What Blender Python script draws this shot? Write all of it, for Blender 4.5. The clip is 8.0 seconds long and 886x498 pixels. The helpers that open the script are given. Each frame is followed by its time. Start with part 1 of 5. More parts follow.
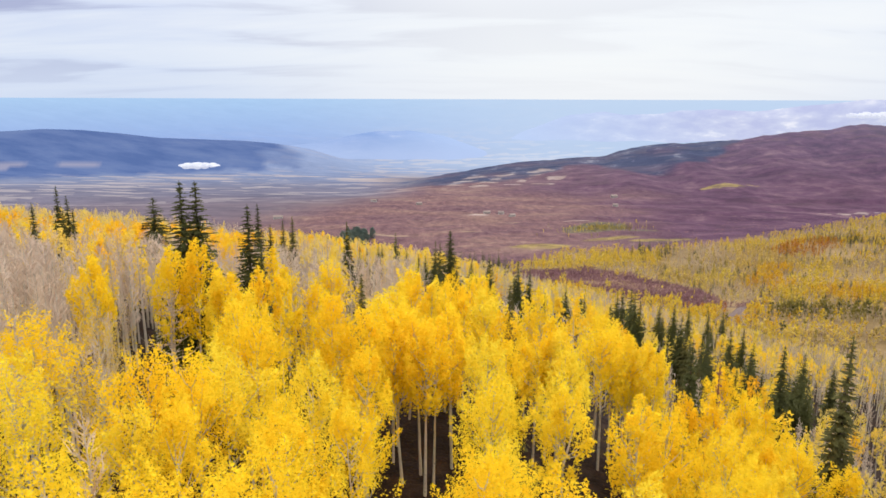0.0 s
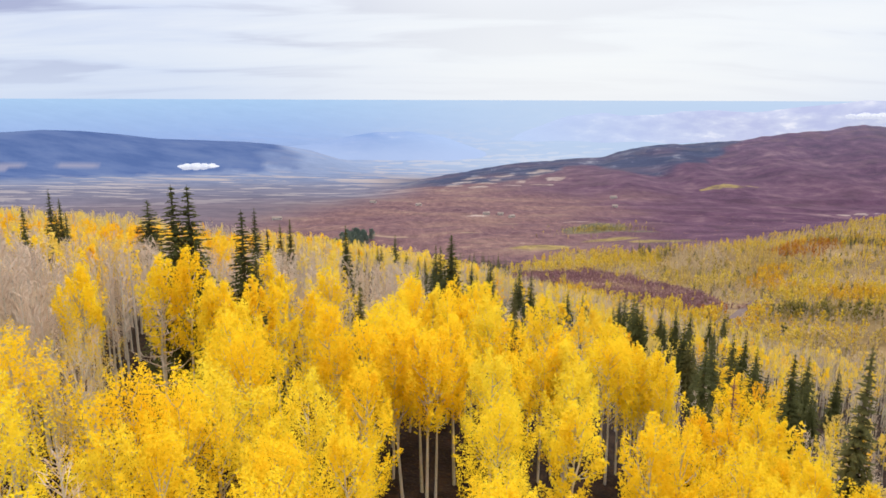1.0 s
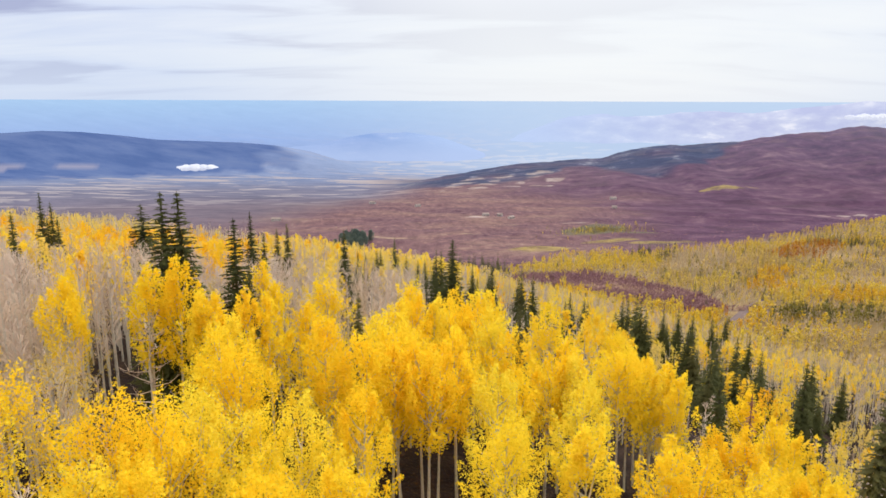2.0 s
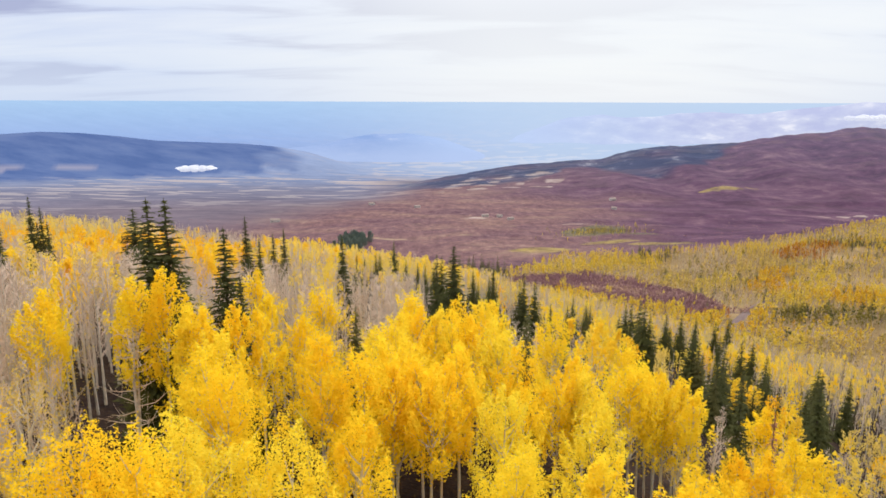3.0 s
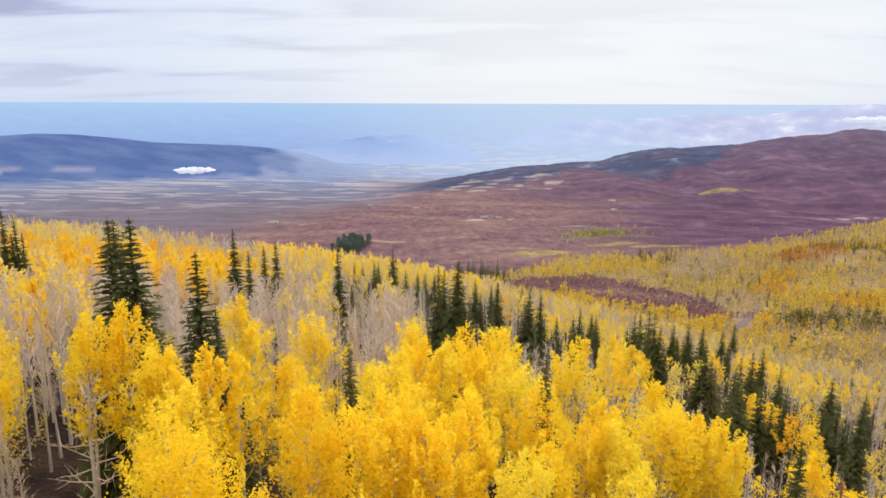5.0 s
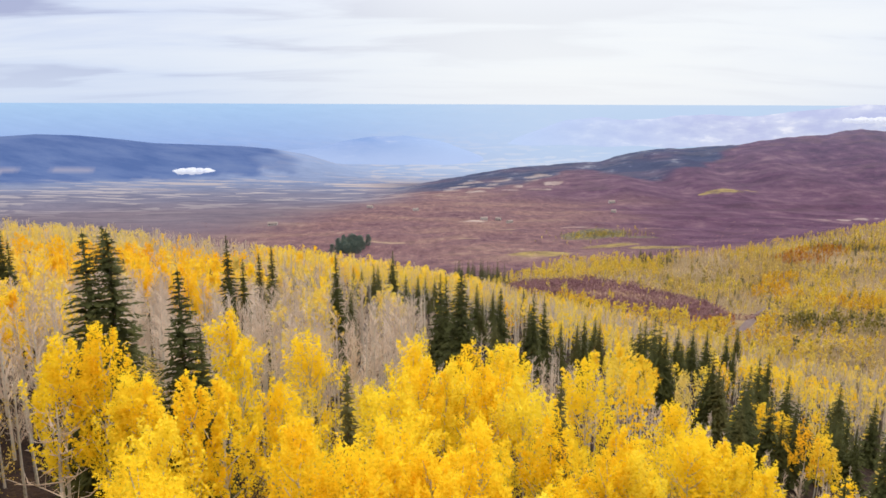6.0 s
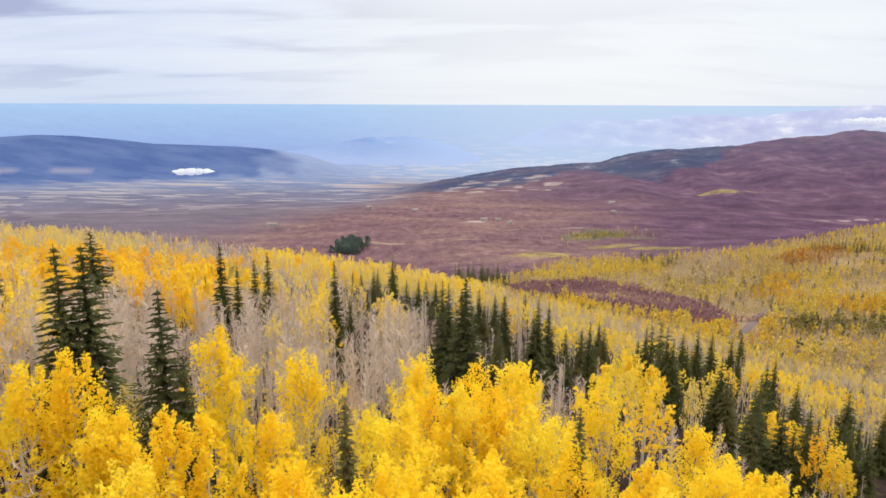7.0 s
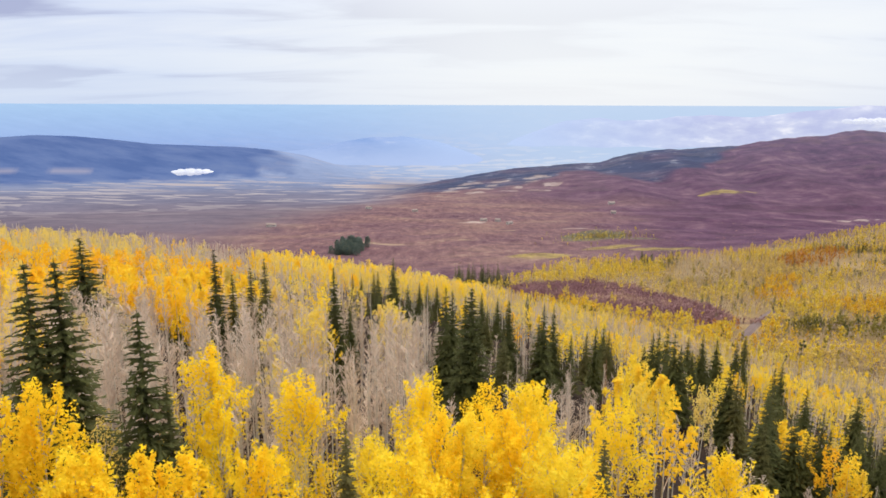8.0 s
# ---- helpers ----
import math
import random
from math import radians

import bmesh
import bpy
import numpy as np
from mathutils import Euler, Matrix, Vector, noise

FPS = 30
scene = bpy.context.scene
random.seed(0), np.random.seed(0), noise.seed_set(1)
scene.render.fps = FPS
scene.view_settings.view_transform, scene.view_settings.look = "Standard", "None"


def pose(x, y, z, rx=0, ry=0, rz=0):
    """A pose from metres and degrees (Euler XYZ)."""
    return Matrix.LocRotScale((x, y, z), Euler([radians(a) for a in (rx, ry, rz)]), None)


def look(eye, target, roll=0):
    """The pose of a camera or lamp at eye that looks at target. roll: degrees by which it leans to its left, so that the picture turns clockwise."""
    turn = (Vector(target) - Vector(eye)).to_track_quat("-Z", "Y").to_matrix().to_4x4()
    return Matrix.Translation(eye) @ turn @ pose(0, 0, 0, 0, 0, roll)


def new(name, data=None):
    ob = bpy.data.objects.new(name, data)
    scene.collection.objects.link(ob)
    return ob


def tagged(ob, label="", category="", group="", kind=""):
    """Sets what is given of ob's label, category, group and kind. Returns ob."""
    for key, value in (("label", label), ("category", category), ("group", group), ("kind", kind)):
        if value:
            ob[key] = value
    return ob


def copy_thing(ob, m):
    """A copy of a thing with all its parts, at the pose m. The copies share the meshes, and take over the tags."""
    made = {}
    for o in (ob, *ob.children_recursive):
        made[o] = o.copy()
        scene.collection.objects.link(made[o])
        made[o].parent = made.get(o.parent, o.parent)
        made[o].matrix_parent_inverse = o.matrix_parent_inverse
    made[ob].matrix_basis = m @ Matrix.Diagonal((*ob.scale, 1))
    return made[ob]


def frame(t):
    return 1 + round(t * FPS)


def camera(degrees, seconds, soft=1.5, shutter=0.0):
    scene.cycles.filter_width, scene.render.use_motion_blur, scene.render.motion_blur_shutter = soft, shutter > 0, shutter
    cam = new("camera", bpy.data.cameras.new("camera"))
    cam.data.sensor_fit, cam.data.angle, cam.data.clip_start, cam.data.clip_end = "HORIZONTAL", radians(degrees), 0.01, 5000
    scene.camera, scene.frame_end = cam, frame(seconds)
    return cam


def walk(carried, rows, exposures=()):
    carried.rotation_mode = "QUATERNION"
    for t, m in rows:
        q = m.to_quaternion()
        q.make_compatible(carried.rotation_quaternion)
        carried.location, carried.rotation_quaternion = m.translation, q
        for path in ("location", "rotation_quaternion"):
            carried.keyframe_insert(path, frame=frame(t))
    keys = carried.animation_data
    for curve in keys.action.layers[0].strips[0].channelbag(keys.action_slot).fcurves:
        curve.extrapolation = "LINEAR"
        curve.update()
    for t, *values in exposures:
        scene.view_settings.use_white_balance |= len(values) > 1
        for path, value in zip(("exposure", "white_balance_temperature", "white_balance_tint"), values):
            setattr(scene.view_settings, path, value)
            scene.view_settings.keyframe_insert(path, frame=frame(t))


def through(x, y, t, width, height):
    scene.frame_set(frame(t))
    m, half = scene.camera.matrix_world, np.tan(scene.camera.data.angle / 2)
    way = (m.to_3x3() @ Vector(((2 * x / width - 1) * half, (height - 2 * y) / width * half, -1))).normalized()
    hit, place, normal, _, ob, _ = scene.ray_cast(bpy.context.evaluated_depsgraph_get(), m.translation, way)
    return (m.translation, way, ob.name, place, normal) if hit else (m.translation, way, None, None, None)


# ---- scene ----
cam = camera(66.0, 8.0, soft=1.6)
PATH = [  # seconds, eye, tilt and turn in degrees
    (0.0, (1.181, 2.828, -0.292), 77.683, -0.078),
    (0.5, (1.074, 3.877, -0.272), 77.716, -0.109),
    (1.0, (0.970, 5.000, -0.245), 77.752, -0.139),
    (1.5, (0.869, 6.208, -0.212), 77.788, -0.169),
    (2.0, (0.767, 7.504, -0.174), 77.825, -0.199),
    (2.5, (0.662, 8.891, -0.131), 77.862, -0.227),
    (3.0, (0.554, 10.368, -0.086), 77.898, -0.255),
    (3.5, (0.439, 11.930, -0.039), 77.934, -0.283),
    (4.0, (0.315, 13.571, 0.010), 77.969, -0.309),
    (4.5, (0.181, 15.280, 0.058), 78.002, -0.335),
    (5.0, (0.035, 17.045, 0.105), 78.032, -0.361),
    (5.5, (-0.126, 18.848, 0.151), 78.060, -0.385),
    (6.0, (-0.303, 20.672, 0.193), 78.085, -0.410),
    (6.5, (-0.499, 22.494, 0.230), 78.106, -0.433),
    (7.0, (-0.715, 24.288, 0.263), 78.123, -0.456),
    (7.5, (-0.954, 26.027, 0.290), 78.136, -0.478),
    (8.0, (-1.217, 27.679, 0.309), 78.144, -0.500),
]
walk(cam, [(t, pose(*eye, tilt, 0, turn) @ pose(0, 0, 0, 0, 0, 0.2)) for t, eye, tilt, turn in PATH])

# ---------------------------------------------------------------- world, sun, exposure
SUN_TURN, SUN_HEIGHT = radians(20), radians(48)   # east of straight ahead, above the horizon
world = bpy.data.worlds.new("overcast_sky")
scene.world = world
world.use_nodes = True
wn, wl = world.node_tree.nodes, world.node_tree.links
wn.clear()


def wnode(kind, **values):
    n = wn.new(kind)
    for key, value in values.items():
        n.inputs[key].default_value = value
    return n


sky = wn.new("ShaderNodeTexSky")
sky.sky_type, sky.sun_disc = "NISHITA", False
sky.sun_elevation, sky.sun_rotation = SUN_HEIGHT, SUN_TURN
sky_shade = wnode("ShaderNodeBackground", Strength=0.10)
wl.new(sky.outputs[0], sky_shade.inputs["Color"])
coords = wn.new("ShaderNodeTexCoord")
apart = wn.new("ShaderNodeSeparateXYZ")
wl.new(coords.outputs["Generated"], apart.inputs[0])
# the cloud deck is level, so its banks close up towards the horizon
lift = wn.new("ShaderNodeMath")
lift.operation = "ADD"
lift.inputs[1].default_value = 0.14
wl.new(apart.outputs["Z"], lift.inputs[0])
deck = wn.new("ShaderNodeVectorMath")
deck.operation = "DIVIDE"
wl.new(coords.outputs["Generated"], deck.inputs[0])
wl.new(lift.outputs[0], deck.inputs[1])
flat = wn.new("ShaderNodeMapping")
flat.inputs["Scale"].default_value = (0.4, 1.0, 0.0)
flat.inputs["Location"].default_value = (0.9, 0.55, 0.0)
wl.new(deck.outputs[0], flat.inputs["Vector"])
banks = wnode("ShaderNodeTexNoise", Scale=1.5, Detail=5.0, Roughness=0.5, Distortion=0.5)
wl.new(flat.outputs[0], banks.inputs["Vector"])
tone = wn.new("ShaderNodeValToRGB")
tone.color_ramp.elements[0].position, tone.color_ramp.elements[0].color = 0.38, (0.43, 0.47, 0.69, 1)
tone.color_ramp.elements[1].position, tone.color_ramp.elements[1].color = 0.62, (0.82, 0.87, 0.975, 1)
mid = tone.color_ramp.elements.new(0.48)
mid.color = (0.69, 0.76, 0.94, 1)
# a greyer sheet of cloud higher up
sheet = wnode("ShaderNodeMapRange")
for key, value in (("From Min", 0.095), ("From Max", 0.15), ("To Min", 0.0), ("To Max", 0.10)):
    sheet.inputs[key].default_value = value
wl.new(apart.outputs["Z"], sheet.inputs["Value"])
thick = wn.new("ShaderNodeMath")
thick.operation = "SUBTRACT"
wl.new(banks.outputs["Fac"], thick.inputs[0])
wl.new(sheet.outputs[0], thick.inputs[1])
wl.new(thick.outputs[0], tone.inputs[0])
# the cloud is thinnest and whitest round the veiled sun
veil = wn.new("ShaderNodeVectorMath")
veil.operation = "DOT_PRODUCT"
veil.inputs[1].default_value = (math.sin(radians(13)), math.cos(radians(13)), 0.25)
wl.new(coords.outputs["Generated"], veil.inputs[0])
thin = wnode("ShaderNodeMapRange")
for key, value in (("From Min", 0.84), ("From Max", 1.01), ("To Min", 0.0), ("To Max", 0.77)):
    thin.inputs[key].default_value = value
wl.new(veil.outputs["Value"], thin.inputs["Value"])
white = wn.new("ShaderNodeMix")
white.data_type = "RGBA"
white.inputs[7].default_value = (0.97, 0.985, 0.985, 1)
wl.new(thin.outputs[0], white.inputs[0])
# low down the banks dissolve in pale air
low = wnode("ShaderNodeMapRange")
for key, value in (("From Min", 0.0), ("From Max", 0.10), ("To Min", 0.9), ("To Max", 0.0)):
    low.inputs[key].default_value = value
wl.new(apart.outputs["Z"], low.inputs["Value"])
soft_air = wn.new("ShaderNodeMix")
soft_air.data_type = "RGBA"
soft_air.inputs[7].default_value = (0.66, 0.76, 0.95, 1)
wl.new(low.outputs[0], soft_air.inputs[0])
wl.new(tone.outputs[0], soft_air.inputs[6])
wl.new(soft_air.outputs[2], white.inputs[6])
cloud_shade = wnode("ShaderNodeBackground", Strength=1.0)
# an overcast sky is about three times as bright overhead as along the horizon
overhead = wnode("ShaderNodeMapRange")
for key, value in (("From Min", 0.12), ("From Max", 1.0), ("To Min", 1.0), ("To Max", 2.6)):
    overhead.inputs[key].default_value = value
wl.new(apart.outputs["Z"], overhead.inputs["Value"])
wl.new(overhead.outputs[0], cloud_shade.inputs["Strength"])
high = wnode("ShaderNodeMapRange")
for key, value in (("From Min", 0.15), ("From Max", 0.6), ("To Min", 0.0), ("To Max", 0.85)):
    high.inputs[key].default_value = value
wl.new(apart.outputs["Z"], high.inputs["Value"])
grey_deck = wn.new("ShaderNodeMix")
grey_deck.data_type = "RGBA"
grey_deck.inputs[7].default_value = (0.90, 0.875, 0.83, 1)
wl.new(high.outputs[0], grey_deck.inputs[0])
wl.new(white.outputs[2], grey_deck.inputs[6])
wl.new(grey_deck.outputs[2], cloud_shade.inputs["Color"])
cover = wnode("ShaderNodeMixShader", Fac=0.93)
wl.new(sky_shade.outputs[0], cover.inputs[1])
wl.new(cloud_shade.outputs[0], cover.inputs[2])
world_out = wn.new("ShaderNodeOutputWorld")
wl.new(cover.outputs[0], world_out.inputs["Surface"])

sun_lamp = bpy.data.lights.new("sun", "SUN")
sun_lamp.energy, sun_lamp.angle, sun_lamp.color = 2.2, radians(25), (1.0, 0.95, 0.88)
sun = new("sun", sun_lamp)
sun.matrix_world = look((0, 0, 100), (-100 * math.sin(SUN_TURN) * math.cos(SUN_HEIGHT), -100 * math.cos(SUN_TURN) * math.cos(SUN_HEIGHT),
                                      100 - 100 * math.sin(SUN_HEIGHT)))
scene.view_settings.exposure = 0.0

# ---------------------------------------------------------------- materials


class Shade:
    """A small builder of node materials."""

    def __init__(self, name):
        self.mat = bpy.data.materials.new(name)
        self.mat.use_nodes = True
        self.tree = self.mat.node_tree
        self.tree.nodes.clear()
        self.out = self.tree.nodes.new("ShaderNodeOutputMaterial")

    def node(self, kind, **values):
        n = self.tree.nodes.new(kind)
        for key, value in values.items():
            self.set(n.inputs[key.replace("_", " ")], value)
        return n

    def set(self, socket, value):
        if isinstance(value, bpy.types.NodeSocket):
            self.tree.links.new(value, socket)
        else:
            socket.default_value = value

    def where(self, scale=(1, 1, 1)):
        m = self.node("ShaderNodeMapping", Vector=self.node("ShaderNodeNewGeometry").outputs["Position"])
        m.inputs["Scale"].default_value = scale
        return m.outputs[0]

    def noise(self, scale, detail=4.0, rough=0.6, vector=None):
        n = self.node("ShaderNodeTexNoise", Scale=scale, Detail=detail, Roughness=rough)
        self.set(n.inputs["Vector"], vector if vector is not None else self.where())
        return n.outputs["Fac"]

    def ramp(self, fac, *stops):
        n = self.node("ShaderNodeValToRGB", Fac=fac)
        e = n.color_ramp.elements
        while len(e) < len(stops):
            e.new(0.5)
        for el, (p, c) in zip(e, stops):
            el.position, el.color = p, (*c, 1) if len(c) == 3 else c
        return n.outputs[0]

    def grey(self, fac, a, b, lo=0.0, hi=1.0):
        n = self.node("ShaderNodeMapRange", Value=fac, From_Min=a, From_Max=b, To_Min=lo, To_Max=hi)
        return n.outputs[0]

    def mix(self, fac, a, b, how="MIX"):
        n = self.tree.nodes.new("ShaderNodeMix")
        n.data_type, n.blend_type = "RGBA", how
        self.set(n.inputs[0], fac), self.set(n.inputs[6], a), self.set(n.inputs[7], b)
        return n.outputs[2]

    def math(self, how, a, b=0.0):
        n = self.tree.nodes.new("ShaderNodeMath")
        n.operation = how
        self.set(n.inputs[0], a), self.set(n.inputs[1], b)
        return n.outputs[0]

    def attr(self, name):
        n = self.tree.nodes.new("ShaderNodeAttribute")
        n.attribute_name = name
        return n.outputs["Fac"]

    def finish(self, colour, rough=0.8, bump=None, strength=0.3, distance=0.1, through=0.0, glow=0.0, glow_colour=None):
        b = self.node("ShaderNodeBsdfPrincipled", Base_Color=colour, Roughness=rough)
        b.inputs["Specular IOR Level"].default_value = 0.25
        if bump is not None:
            n = self.node("ShaderNodeBump", Height=bump, Strength=strength, Distance=distance)
            self.set(b.inputs["Normal"], n.outputs[0])
        shader = b.outputs[0]
        if through:
            t = self.node("ShaderNodeBsdfTranslucent", Color=colour)
            shader = self.node("ShaderNodeMixShader", Fac=through).outputs[0]
            m = shader.node
            self.tree.links.new(b.outputs[0], m.inputs[1])
            self.tree.links.new(t.outputs[0], m.inputs[2])
        if glow:
            e = self.node("ShaderNodeEmission", Color=glow_colour if glow_colour is not None else colour, Strength=1.0)
            m = self.node("ShaderNodeMixShader", Fac=glow)
            self.tree.links.new(shader, m.inputs[1])
            self.tree.links.new(e.outputs[0], m.inputs[2])
            shader = m.outputs[0]
        self.tree.links.new(shader, self.out.inputs["Surface"])
        return self.mat


def leaf_material(name, stops, through=0.5, per_tree="object"):
    """Leaves: each tree has a hue of its own, each leaf a shade of it."""
    s = Shade(name)
    if per_tree == "object":
        tree = s.node("ShaderNodeObjectInfo").outputs["Random"]
    else:
        tree = s.attr("tint")
    leaf = s.node("ShaderNodeNewGeometry").outputs["Random Per Island"]
    patch = s.noise(0.9, 3.0)
    base = s.ramp(tree, *stops)
    fac = s.math("ADD", s.math("MULTIPLY", leaf, 0.3), s.math("MULTIPLY", patch, 0.8))
    colour = s.mix(1.0, base, s.ramp(fac, (0.15, (0.82, 0.77, 0.72)), (0.55, (1.0, 0.99, 0.98)), (1.0, (1.02, 1.03, 1.15))), "MULTIPLY")
    return s.finish(colour, 0.9, through=through)


GOLD = ((0.0, (0.94, 0.685, 0.026)), (0.35, (0.95, 0.728, 0.033)), (0.7, (0.95, 0.75, 0.04)), (1.0, (0.92, 0.768, 0.065)))
PALE = ((0.0, (0.76, 0.53, 0.06)), (0.5, (0.75, 0.55, 0.12)), (1.0, (0.68, 0.53, 0.14)))
m_gold = leaf_material("golden_leaves", GOLD)
m_pale = leaf_material("pale_yellow_leaves", PALE)
MIXED = ((0.0, (0.90, 0.50, 0.02)), (0.2, (0.94, 0.63, 0.03)), (0.5, (0.94, 0.725, 0.06)), (0.75, (0.82, 0.64, 0.19)), (0.9, (0.70, 0.56, 0.15)),
         (1.0, (0.55, 0.50, 0.10)))
m_forest = leaf_material("forest_leaves", MIXED, per_tree="tint")
SHRUB = ((0.0, (0.36, 0.11, 0.03)), (0.12, (0.52, 0.23, 0.025)), (0.3, (0.74, 0.50, 0.036)), (0.5, (0.70, 0.55, 0.072)), (0.68, (0.62, 0.46, 0.16)), (0.85, (0.31, 0.25, 0.05)), (1.0, (0.05, 0.065, 0.025)))
m_shrub = leaf_material("valley_leaves", SHRUB, through=0.45, per_tree="tint")
OAK = ((0.0, (0.19, 0.09, 0.11)), (0.45, (0.27, 0.145, 0.15)), (0.75, (0.37, 0.23, 0.20)), (1.0, (0.50, 0.34, 0.20)))
m_oak = leaf_material("bare_scrub_twigs", OAK, through=0.1, per_tree="tint")
NEEDLE = ((0.0, (0.060, 0.065, 0.017)), (0.6, (0.084, 0.088, 0.024)), (1.0, (0.125, 0.112, 0.036)))
PLAIN = ((0.0, (0.19, 0.10, 0.11)), (0.5, (0.26, 0.15, 0.14)), (0.9, (0.36, 0.25, 0.19)), (1.0, (0.26, 0.23, 0.12)))
m_plain = leaf_material("low_scrub", PLAIN, through=0.1, per_tree="tint")
m_needle = leaf_material("spruce_needles", NEEDLE, through=0.08)
m_far_needle = leaf_material("far_spruce_needles", NEEDLE, through=0.08, per_tree="tint")
m_dead = leaf_material("dead_needles", ((0.0, (0.22, 0.10, 0.05)), (1.0, (0.30, 0.15, 0.08))), through=0.1)

s = Shade("aspen_bark")
bark = s.mix(s.ramp(s.noise(3.5, 5.0, 0.7, s.where((1, 1, 2.2))), (0.56, (0, 0, 0)), (0.66, (1, 1, 1))), (0.60, 0.54, 0.45, 1), (0.10, 0.08, 0.065, 1))
bark = s.mix(s.grey(s.noise(0.6), 0.35, 0.7, 0, 0.5), bark, (0.44, 0.40, 0.31, 1))
m_bark = s.finish(bark, 0.8, s.noise(9.0), 0.3, 0.02)

s = Shade("bare_aspen_twigs")
twig = s.ramp(s.noise(0.25, 4.0), (0.3, (0.56, 0.435, 0.335)), (0.7, (0.75, 0.61, 0.475)))
m_twig = s.finish(twig, 0.85)

s = Shade("valley_brush_twigs")
m_brush = s.finish(s.ramp(s.noise(0.009, 4.0), (0.40, (0.20, 0.135, 0.155)), (0.5, (0.34, 0.235, 0.185)), (0.64, (0.45, 0.31, 0.22))), 0.9)

s = Shade("spruce_bark")
m_dark_bark = s.finish(s.ramp(s.noise(4.0, 5.0), (0.3, (0.06, 0.045, 0.035)), (0.7, (0.15, 0.12, 0.10))), 0.9, s.noise(12.0), 0.4, 0.03)

# ---------------------------------------------------------------- the lie of the land
# Heights on a fan: rows go away from the viewer, columns across (sideways metres per metre ahead).
FAN_AHEAD = (0, 40, 80, 120, 200, 300, 450, 650, 900, 1300, 2000)
FAN_ACROSS = (-0.7, -0.35, 0.0, 0.25, 0.45, 0.7)
FAN_HEIGHT = (
    (-22, -25, -27, -29, -31, -35),
    (-23, -26, -28, -30.5, -33.5, -38),
    (-27, -29, -32, -37, -45, -57),
    (-33, -36, -41, -50, -61, -73),
    (-43, -49, -57, -72, -86, -100),
    (-60, -65, -79, -99, -116, -129),
    (-108, -113, -128, -136, -143, -146),
    (-160, -163, -168, -170, -172, -162),
    (-205, -205, -206, -196, -186, -150),
    (-245, -243, -242, -236, -236, -238),
    (-287, -287, -286, -286, -286, -286),
)
FAR_OUT = (2000, 2500, 3000, 3600, 4300, 4900, 6000)     # metres out
FAR_FALL = (0.143, 0.130, 0.117, 0.098, 0.055, 0.001, 0.0)   # fall below the eye for each metre ahead


def smooth_rows(grid, knots, x):
    """Catmull-Rom through the knots along axis 0 of grid, at x (one value for each last-axis entry)."""
    k = np.asarray(knots, float)
    g = np.asarray(grid, float)
    i = np.clip(np.searchsorted(k, x, side="right") - 1, 0, len(k) - 2)
    t = np.clip((x - k[i]) / (k[i + 1] - k[i]), 0, 1)
    slope = np.gradient(g, k, axis=0)
    h = (k[i + 1] - k[i])
    cols = np.arange(g.shape[1]) if g.ndim > 1 and g.shape[1] == len(x) else None
    pick = (lambda a, j: a[j, cols]) if cols is not None else (lambda a, j: a[j])
    a, b, sa, sb = pick(g, i), pick(g, i + 1), pick(slope, i) * h, pick(slope, i + 1) * h
    return a * (2 * t**3 - 3 * t**2 + 1) + sa * (t**3 - 2 * t**2 + t) + b * (3 * t**2 - 2 * t**3) + sb * (t**3 - t**2)


def swell(x, y, size):
    """Gentle rolling, about -1 to 1."""
    a, b = x / size, y / size
    return (np.sin(a * 1.7 + 1.3 * np.sin(b * 0.9 + 0.4)) + np.sin(b * 2.1 + 1.1 * np.sin(a * 1.3 + 2.0)) + np.sin(1.3 * (a + b) + 0.7)) / 3


